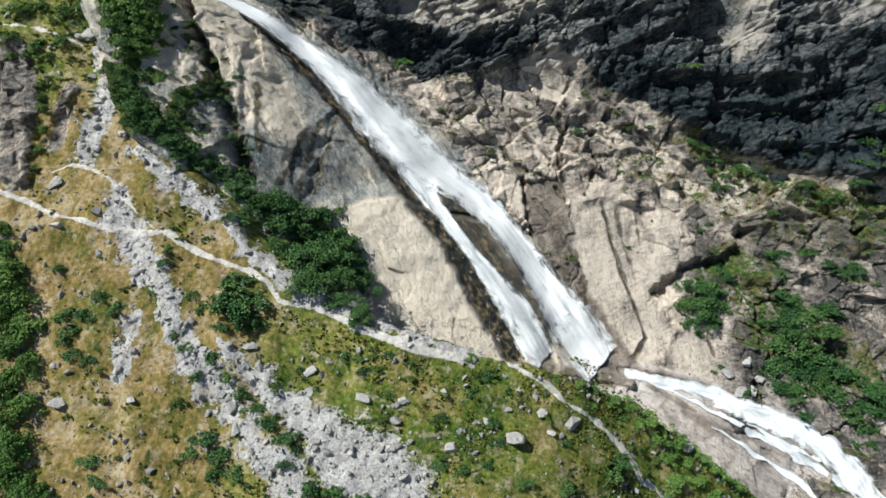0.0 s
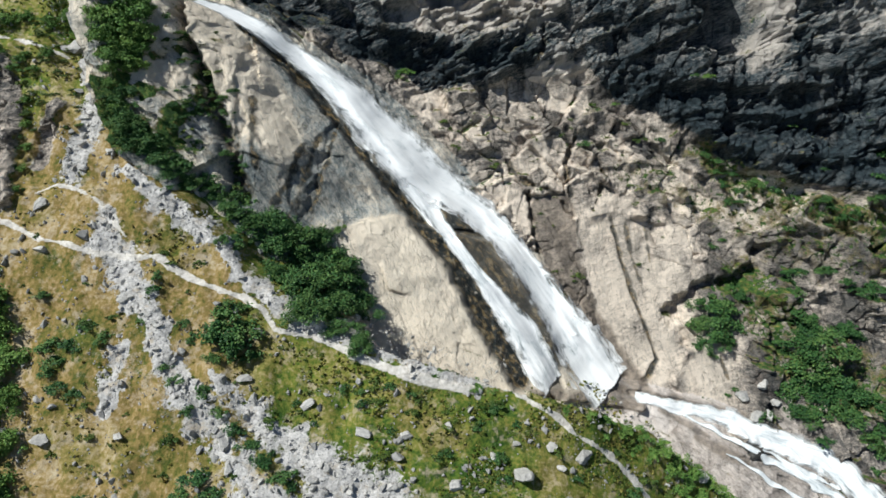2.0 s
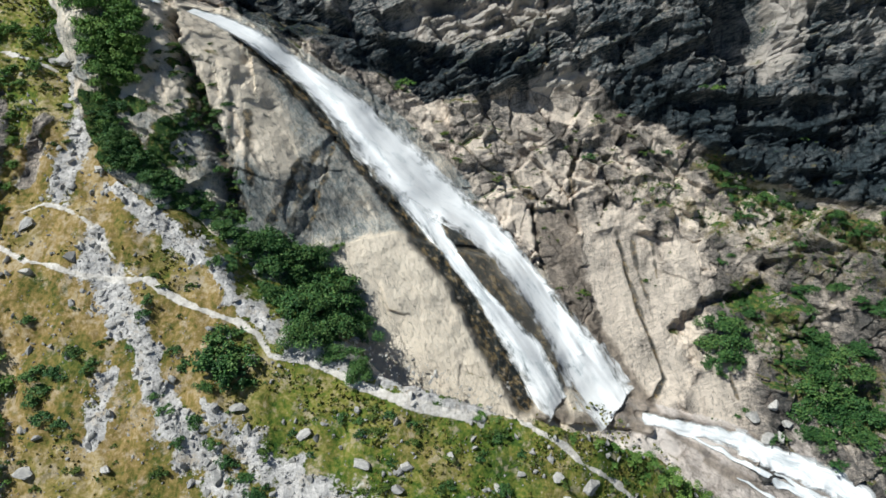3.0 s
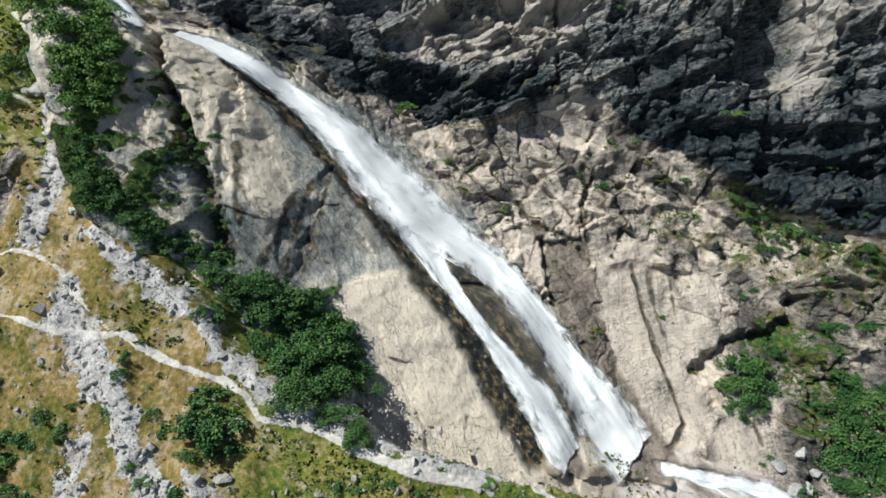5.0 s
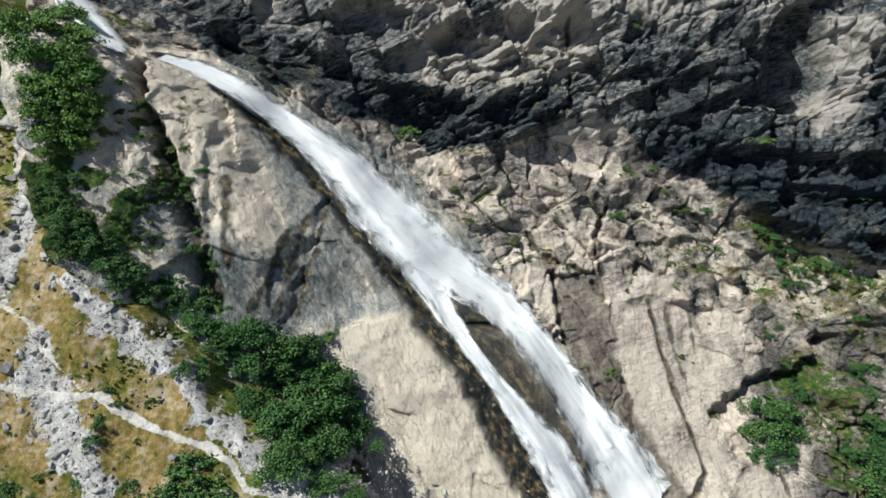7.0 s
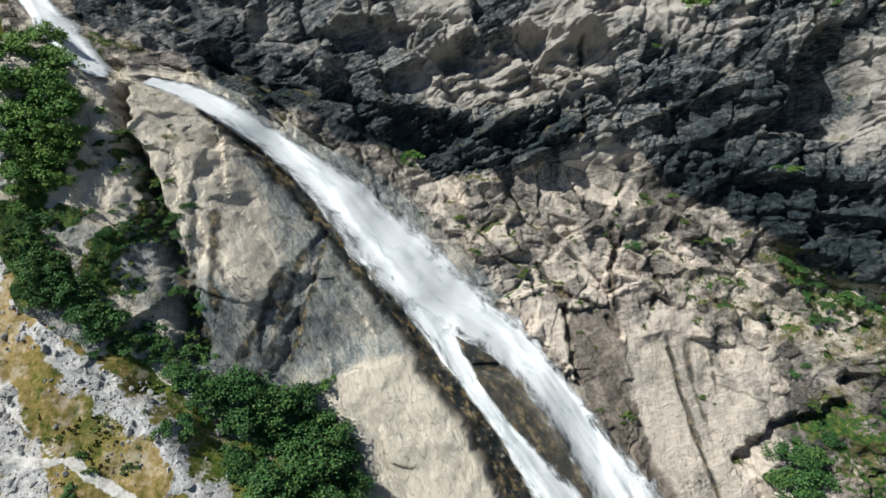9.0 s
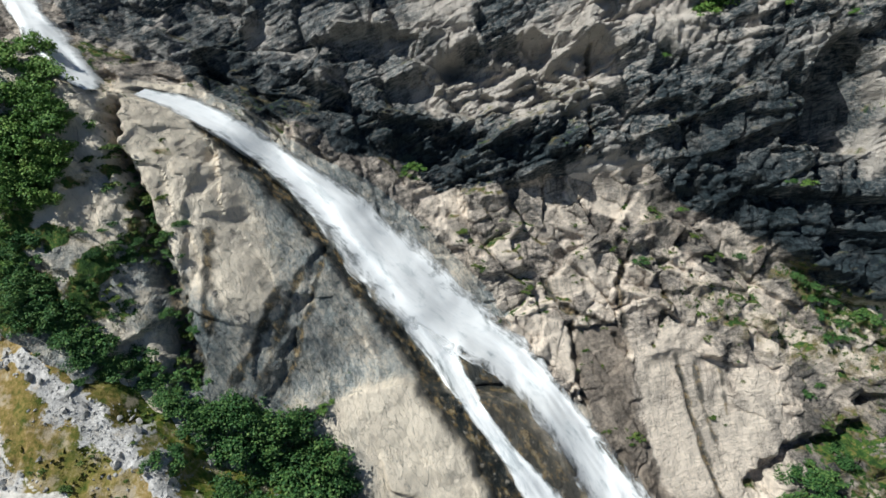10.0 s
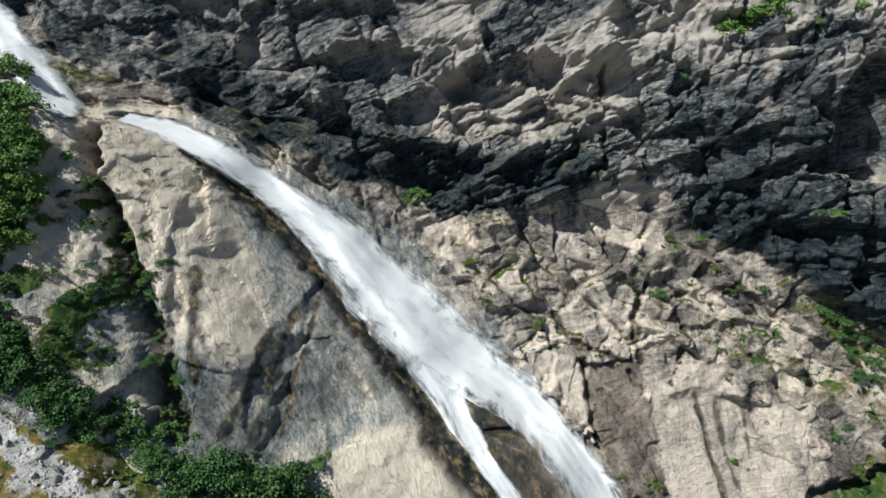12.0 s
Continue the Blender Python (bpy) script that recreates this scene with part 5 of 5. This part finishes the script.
TOP_SHRUBS = [(-55.2, 41.3, 2.5), (-53.6, 42.5, 2.8), (-51.7, 42.5, 2.8), (-50.4, 43.6, 2.4), (-54.4, 37.9, 2.3), (-52.4, 38.5, 2.7), (-50.7, 39.0, 2.6), (-53.1, 34.8, 2.1), (-51.3, 34.7, 2.5), (-49.6, 35.7, 2.1), (-51.8, 31.7, 1.9), (-50.0, 32.1, 1.9), (-52.4, 29.8, 1.3), (-71.8, 40.6, 2.1), (-68.6, 41.5, 2.1), (-65.1, 40.2, 2.1), (-62.8, 41.8, 1.9), (-71.4, 35.1, 1.7), (-67.2, 34.2, 1.7), (-64.0, 34.8, 1.5), (-68.1, 32.1, 1.5), (-65.3, 32.1, 1.3), (-71.7, 32.0, 1.3), (-65.6, 26.9, 1.1), (-64.5, 22.9, 1.1), (-63.9, 19.0, 1.1), (-63.8, 15.7, 1.0), (-63.8, 12.4, 1.0)]
TERRACE_SHRUBS = [(45.0, 26.5, 1.2), (48.5, 25.2, 1.1), (47.2, 19.7, 1.1), (53.7, 23.2, 1.5), (57.1, 17.1, 1.5), (58.8, 13.4, 1.5), (55.0, 4.3, 1.4), (57.4, 5.5, 1.1), (61.0, 13.4, 1.4), (76.0, 11.9, 1.6), (79.0, 9.5, 1.6), (75.5, 8.4, 1.4), (80.1, 10.6, 1.4), (84.7, 13.9, 1.8), (86.7, 12.7, 1.6), (82.9, 13.4, 1.4), (69.5, -1.1, 1.9)]
TERRACE_LOW_SHRUBS = [(69.8, -4.6, 1.9), (68.4, -2.8, 1.2), (74.4, -0.5, 1.5), (76.4, -0.5, 1.4), (78.9, -2.8, 1.9), (81.3, -4.5, 1.9), (83.3, -5.7, 1.6), (70.0, -9.3, 2.1), (72.6, -10.4, 2.3), (71.8, -13.3, 2.6), (67.1, -15.0, 1.6), (68.0, -17.3, 1.9), (81.3, -13.7, 2.1), (78.9, -12.0, 2.1), (75.8, -16.1, 2.5), (72.8, -22.8, 2.5), (76.2, -24.9, 2.5), (61.7, -28.2, 1.5), (59.5, -28.2, 1.1), (80.8, -25.8, 2.0), (83.1, -24.7, 2.0), (85.4, -26.8, 2.0), (83.0, -31.0, 2.4), (85.4, -32.0, 2.4), (85.6, -28.9, 2.0), (82.9, -34.7, 1.8), (80.6, -38.2, 1.3), (84.2, -38.1, 1.5), (55.5, -4.6, 1.5), (59.1, -4.1, 1.7), (52.4, -7.0, 1.7), (60.9, -2.9, 1.2), (50.3, -15.6, 1.5), (52.4, -17.3, 1.4), (54.7, -24.9, 1.0), (56.6, -23.9, 1.0)]
for spots, name, label, group, small, low in (
        (GULLY_BAND, "alder_bush", "dark green alder bush in the shaded gully under the slab", "bushes in the gully", SMALL_CROWNS, 0.9),
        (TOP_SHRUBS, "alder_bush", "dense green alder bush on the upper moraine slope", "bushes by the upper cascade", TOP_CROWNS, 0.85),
        (TERRACE_SHRUBS, "shrub", "green shrub on an earthy terrace of the rock wall", "bushes on the rock wall", SMALL_CROWNS, 0.8),
        (TERRACE_LOW_SHRUBS, "shrub", "green shrub on an earthy terrace of the rock wall", "bushes on the rock wall", SMALL_CROWNS, 0.8),
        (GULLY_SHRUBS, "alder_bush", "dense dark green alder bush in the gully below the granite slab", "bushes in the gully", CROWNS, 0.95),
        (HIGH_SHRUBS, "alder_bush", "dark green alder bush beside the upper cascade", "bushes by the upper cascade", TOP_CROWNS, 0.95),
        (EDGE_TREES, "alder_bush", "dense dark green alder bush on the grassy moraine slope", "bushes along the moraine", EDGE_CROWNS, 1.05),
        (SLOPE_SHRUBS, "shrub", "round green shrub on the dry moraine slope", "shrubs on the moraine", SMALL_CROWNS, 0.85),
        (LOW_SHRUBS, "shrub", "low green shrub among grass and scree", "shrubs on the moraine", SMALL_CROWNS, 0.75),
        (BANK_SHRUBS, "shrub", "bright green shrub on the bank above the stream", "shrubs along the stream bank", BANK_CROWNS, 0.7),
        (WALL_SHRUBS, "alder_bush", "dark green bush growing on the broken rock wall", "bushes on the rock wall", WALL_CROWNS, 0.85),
        (LEDGE_SHRUBS, "shrub", "green shrub on a ledge of the rock wall", "shrubs on the ledges", SMALL_CROWNS, 0.7),
        (CLIFF_SHRUBS, "shrub", "small bright green shrub on a cliff ledge", "shrubs on the cliff", BANK_CROWNS, 0.8)):
    for x, z, r in spots:
        shrub(x, z, r * (1.3 if spots in (GULLY_SHRUBS, HIGH_SHRUBS, GULLY_BAND, WALL_SHRUBS) else 1.5 if spots is CLIFF_SHRUBS else 1.1), SMALL_CROWNS if small is CROWNS and r < 1.8 else small, name, label, "bush", group, low)

# dwarf shrubs strewn over the greener turf
rng = np.random.default_rng(9)


def strewn(count, lo, hi, wanted, seed):
    """Random spots in a stretch of the slope where wanted() is high."""
    r = np.random.default_rng(seed)
    x, z = r.uniform(lo[0], hi[0], count), r.uniform(lo[1], hi[1], count)
    i, j = np.clip(np.searchsorted(GX, x), 0, cols - 1), np.clip(np.searchsorted(GZ, z), 0, rows - 1)
    keep = wanted(i, j, x, z) > r.uniform(0, 1, count)
    return x[keep], z[keep], i[keep], j[keep]


turf = lambda i, j, x, z: LAND["grass"][j, i] * (LAND["kind"][j, i] == 0) * (LAND["crest"][j, i] < 6)
lush = lambda i, j, x, z: turf(i, j, x, z) * LAND["lush"][j, i] * step(fbm(x, z, 6, 3, 131), -0.15, 0.2)
xs, zs, _, _ = strewn(480, (-52, -42), (58, -8), lush, 132)
for x, z in zip(xs, zs):
    shrub(x, z, 0.45 + 1.5 * pick.random() ** 2.2, LOW_CROWNS, "dwarf_shrub", "low bright green dwarf shrub in alpine turf", "bush", "dwarf shrubs in the turf", 0.8)
xs, zs, _, _ = strewn(170, (-80, 20), (-56, 52), turf, 133)
for x, z in zip(xs, zs):
    shrub(x, z, pick.uniform(0.5, 1.2), LOW_CROWNS, "dwarf_shrub", "low bright green dwarf shrub in alpine turf", "bush", "dwarf shrubs in the turf", 0.8)


xs, zs, _, _ = strewn(130, (-62, -40), (-26, 8), turf, 135)
for x, z in zip(xs, zs):
    shrub(x, z, 0.3 + 0.8 * pick.random() ** 2, LOW_CROWNS, "dwarf_shrub", "low olive green dwarf shrub on the dry slope", "bush", "dwarf shrubs in the turf", 0.8)
rooted = lambda i, j, x, z: veg[j, i] * (LAND["kind"][j, i] == 2) * step(fbm(x, z, 5, 3, 136), -0.1, 0.25)
xs, zs, _, _ = strewn(420, (34, -34), (98, 28), rooted, 137)
for x, z in zip(xs, zs):
    shrub(x, z, 0.4 + 1.3 * pick.random() ** 2, pick.choice((LOW_CROWNS, SMALL_CROWNS)), "shrub", "low green shrub rooted in a crack of the rock wall", "bush", "shrubs on the ledges", 0.7)
shelves = lambda i, j, x, z: step(rise[j, i], 0.1, 0.9) * step(fbm(x, z, 8, 3, 139), -0.1, 0.3) * (LAND["kind"][j, i] == 2) * (LAND["tone"][j, i] < 0.9) * (LAND["wet_shade"][j, i] < 0.2)
xs, zs, _, _ = strewn(1500, (-14, -4), (70, 42), shelves, 138)
for x, z in zip(xs[:300], zs[:300]):
    shrub(x, z, 0.4 + 1.2 * pick.random() ** 2.2, LOW_CROWNS, "tuft_shrub", "small green tuft shrub on a ledge of pale granite", "bush", "shrubs on the ledges", 0.7)
upper = lambda i, j, x, z: (LAND["kind"][j, i] == 1) * (x < -30 - 0.35 * (z - 12)) * np.maximum(step(fbm(x, z, 5, 3, 141), 0.0, 0.25), band(x, z, CLEFT_A, 1.6, 0.5))
xs, zs, _, _ = strewn(420, (-53, 12), (-33, 42), upper, 142)
for x, z in zip(xs[:130], zs[:130]):
    shrub(x, z, 0.6 + 1.1 * pick.random() ** 1.6, pick.choice((LOW_CROWNS, SMALL_CROWNS)), "cleft_shrub", "dark green shrub rooted in a cleft of the granite slab", "bush", "shrubs on the slab", 0.75)
gully = lambda i, j, x, z: (LAND["kind"][j, i] == 0) * step(LAND["crest"][j, i], 0.8, 2.0) * (x < -8) * (1 - LAND["scree"][j, i])
xs, zs, _, _ = strewn(420, (-60, -10), (-8, 50), gully, 134)
for x, z in zip(xs, zs):
    shrub(x, z, pick.uniform(0.9, 1.9), SMALL_CROWNS, "shrub", "green shrub in the shaded gully behind the moraine ridge", "bush", "bushes in the gully", 0.85)


# boulders and stones
def stone_material():
    n = Nodes("pale boulder granite")
    o = n.tree.nodes.new("ShaderNodeObjectInfo")
    base = n.math("ADD", n.math("MULTIPLY", n.noise(1.6, 6, 0.65), 0.75), n.math("MULTIPLY", o.outputs["Random"], 0.25))
    colour = n.ramp(base, (0.35, (0.24, 0.235, 0.23)), (0.52, (0.40, 0.385, 0.365)), (0.68, (0.57, 0.545, 0.515)))
    colour = n.mix(n.math("MULTIPLY", n.between(n.noise(2.2, 5, 0.7), 0.56, 0.66), 0.5), colour, (0.13, 0.125, 0.11))
    return n.done(colour, 0.92, n.bump(n.noise(5, 6, 0.7), 0.12, 0.8))


STONE = stone_material()


def stone_mesh(name, seed, cuts=1, squash=0.75):
    """An angular boulder: a rough ball trimmed by flat breaks."""
    r = np.random.default_rng(seed)
    bm = bmesh.new()
    bmesh.ops.create_icosphere(bm, subdivisions=cuts, radius=1.0)
    planes = [(Vector(r.normal(size=3)).normalized(), r.uniform(0.42, 0.8)) for _ in range(14)]
    for v in bm.verts:
        for n, d in planes:
            over = v.co.dot(n) - d
            if over > 0:
                v.co -= n * over
        v.co *= 1 + 0.035 * float(r.normal())
        v.co.x *= 1.25
        v.co.z *= squash
    me = bpy.data.meshes.new(name)
    bm.to_mesh(me), bm.free()
    me.materials.append(STONE)
    return me


BIG_STONES = [stone_mesh("boulder", 200 + k, 3) for k in range(6)]
BOULDERS = [(-60.0, 10.4, 1.7), (-52.3, 5.6, 1.1), (-58.3, 3.7, 1.0), (-51.3, 18.5, 0.8), (-59.5, 36.7, 1.9), (-61.6, 36.2, 1.1), (-56.4, 37.3, 0.8), (-11.8, -21.4, 1.1), (-5.6, -22.1, 0.9), (10.3, -27.9, 2.0), (14.9, -24.6, 1.0), (19.9, -26.6, 1.3), (1.3, -28.5, 1.1), (-27.6, -14.0, 1.2), (-19.6, -17.9, 1.1), (-6.8, -24.7, 0.9), (0.1, -21.1, 0.8), (-22.7, -5.8, 1.3), (-32.4, -4.3, 0.8), (-39.4, -29.7, 0.8), (-43.2, -20.8, 0.7), (-53.3, -21.2, 1.2), (9.8, -24.1, 0.8), (42.5, -34.6, 1.5), (45.8, -37.3, 0.9), (-30.1, -5.0, 0.7), (-26.9, -7.9, 0.7), (-17.5, -8.9, 0.7), (-49.8, 7.5, 0.7), (-51.6, 7.0, 0.6), (16.3, -27.7, 0.8)]
MORE_BOULDERS = [(-49.7, 23.8, 0.8), (-57.8, 28.6, 0.7), (-54.9, 28.7, 0.6), (-56.0, 24.0, 0.8), (-29.5, -22.2, 1.1), (-30.9, -20.5, 0.8), (-28.5, -24.9, 0.9), (-7.5, -28.0, 0.7), (-13.0, -28.4, 0.7), (-17.7, -26.7, 0.7), (6.4, -25.4, 0.7), (61.7, -28.2, 1.4), (63.8, -26.1, 1.4), (61.5, -22.8, 1.1), (57.7, -25.0, 1.6), (59.5, -28.2, 1.4)]
for x, z, r in BOULDERS + MORE_BOULDERS:
    ob = new("boulder", pick.choice(BIG_STONES))
    ob.matrix_world = Matrix.Translation(on_ground(x, z, 0.05 * r)) @ Euler((pick.uniform(-0.4, 0.4), pick.uniform(-0.4, 0.4), pick.uniform(0, 6.28))).to_matrix().to_4x4() @ Matrix.Scale(r * pick.uniform(0.95, 1.15), 4)
    big = r > 1.4
    tagged(ob, "large pale angular granite boulder lying on the slope" if big else "pale angular granite boulder half sunk in the turf", "boulder", "boulders on the moraine")

SMALL_STONES = [stone_mesh("stone", 230 + k, 1, 0.7) for k in range(6)]
SHAPES = []
for me in SMALL_STONES:
    co = np.zeros(len(me.vertices) * 3)
    me.vertices.foreach_get("co", co)
    tri = np.zeros(len(me.polygons) * 3, dtype=np.int64)
    me.polygons.foreach_get("vertices", tri)
    SHAPES.append((co.reshape(-1, 3), tri.reshape(-1, 3)))


def stone_pile(name, x, z, size, label, category):
    """Many loose stones on the ground, joined into one object."""
    r = np.random.default_rng(len(x))
    verts, faces, start = [], [], 0
    spots = to_world(x, ground(x, z) - size * 0.15, z)
    for k in range(len(x)):
        co, tri = SHAPES[k % len(SHAPES)]
        turn = np.array(Euler(r.uniform(0, 6.28, 3)).to_matrix())
        verts.append(co * (size[k] * r.uniform(0.7, 1.2, 3)) @ turn.T + spots[k])
        faces.append(tri + start)
        start += len(co)
    ob = new(name, quick_mesh(name, np.concatenate(verts), np.concatenate(faces), STONE, False))
    return tagged(ob, label, category, kind="stuff")


NEAR_STONES = [stone_mesh("stone", 250 + k, 2, 0.75) for k in range(5)]
stony = lambda i, j, x, z: (LAND["scree"][j, i] > 0.2) * np.minimum(LAND["scree"][j, i] * 1.5, 1) * (LAND["kind"][j, i] == 0) * (1 - 0.9 * LAND["path"][j, i])
x, z, _, _ = strewn(52000, (-62, -46), (10, 42), stony, 301)
size = np.random.default_rng(302).pareto(2.5, len(x)) * 0.09 + 0.085
scree_x, scree_z, scree_size = x, z, np.minimum(size, 0.62)
small = np.argsort(np.argsort(-scree_size)) >= 300
scree_field = stone_pile("scree", x[small], z[small], scree_size[small], "pale grey angular scree stones spilled down the moraine", "scree")
x, z, _, _ = strewn(16000, (-75, -46), (56, 48), turf, 303)
size = np.random.default_rng(304).pareto(2.2, len(x)) * 0.15 + 0.13
keep = fbm(x, z, 5, 3, 305) > 0.02
loose_stones = stone_pile("loose_stones", x[keep], z[keep], np.minimum(size[keep], 0.75), "small pale stones scattered through the dry grass", "stones")


# the larger stones of the scree, each one a part of it
picked = np.argsort(-scree_size)[:300]
for k in picked:
    ob = new("stone", pick.choice(NEAR_STONES))
    ob.parent = scree_field
    r = float(scree_size[k])
    ob.matrix_world = Matrix.Translation(on_ground(scree_x[k], scree_z[k], 0.1 * r)) @ Euler((pick.uniform(0, 6.28), pick.uniform(0, 6.28), pick.uniform(0, 6.28))).to_matrix().to_4x4() @ Matrix.Scale(r * 1.1, 4)


# the low plants that nobody could count
x, z, _, _ = strewn(3800, (-60, -44), (58, 50), lush, 320)
bumps, leaves = len(x), 46
r = np.random.default_rng(321)
spread_r = (0.25 + 0.75 * r.random(bumps) ** 2)[:, None, None]
way = r.normal(size=(bumps, leaves, 3)) * np.array([0.5, 0.5, 0.2])
way[..., 2] = np.abs(way[..., 2])
at_ = to_world(x, ground(x, z), z)[:, None, :] + way * spread_r
u_ = r.normal(size=(bumps, leaves, 3))
u_ /= np.linalg.norm(u_, axis=2)[..., None]
v_ = np.cross(u_, np.array([0.2, -0.3, 1.0]))
a_ = r.uniform(0.07, 0.16, (bumps, leaves, 1))
quad = np.stack([at_ - u_ * a_, at_ - v_ * a_ * 0.7, at_ + u_ * a_, at_ + v_ * a_ * 0.7], 2).reshape(-1, 3)
low_me = quick_mesh("low_plants", quad, np.arange(len(quad)).reshape(-1, 4), LEAF_BRIGHT, False)
tagged(new("low_plants", low_me), "low green heath plants covering the damp turf", "plants", kind="stuff")


# grass tufts
def grass_material():
    n = Nodes("dry alpine grass")
    g = n.tree.nodes.new("ShaderNodeNewGeometry")
    mix = n.math("ADD", n.math("MULTIPLY", g.outputs["Random Per Island"], 0.6), n.math("MULTIPLY", n.noise(0.12, 4), 0.5))
    dry = n.ramp(mix, (0.25, (0.09, 0.11, 0.02)), (0.5, (0.20, 0.17, 0.042)), (0.8, (0.33, 0.26, 0.09)))
    green = n.ramp(mix, (0.25, (0.07, 0.10, 0.02)), (0.5, (0.14, 0.155, 0.034)), (0.8, (0.25, 0.215, 0.06)))
    return n.done(n.mix(n.attribute("lush"), dry, green), 0.8, None, 0.15)


GRASS = grass_material()
x, z, i, j = strewn(60000, (-80, -46), (58, 52), lush, 311)
n = len(x)
r = np.random.default_rng(312)
root = to_world(x, ground(x, z), z)
tall, wide = r.uniform(0.08, 0.28, n)[:, None], r.uniform(0.15, 0.35, n)[:, None]
verts, faces, green = [], [], []
for blade in range(2):
    a = r.uniform(0, 6.28, n)
    side = np.stack([np.cos(a), np.sin(a), 0 * a], 1) * wide
    lean = np.stack([-np.sin(a), np.cos(a), 0 * a], 1) * wide * r.uniform(-0.8, 0.8, n)[:, None]
    top = root + lean + np.array([0, 0, 1]) * tall
    foot = root - np.array([0, 0, 0.08])
    verts.append(np.stack([foot - side * 0.6, foot + side * 0.6, top + side, top - side * 0.8], 1).reshape(-1, 3))
    faces.append(np.arange(n * 4).reshape(-1, 4) + blade * n * 4)
    green.append(np.repeat(LAND["lush"][j, i], 4))
grass_me = quick_mesh("grass", np.concatenate(verts), np.concatenate(faces), GRASS, False)
grass_me.attributes.new("lush", "FLOAT", "POINT").data.foreach_set("value", np.concatenate(green).astype(np.float32))
tagged(new("grass", grass_me), "dry yellow green alpine grass covering the moraine", "grass", kind="stuff")
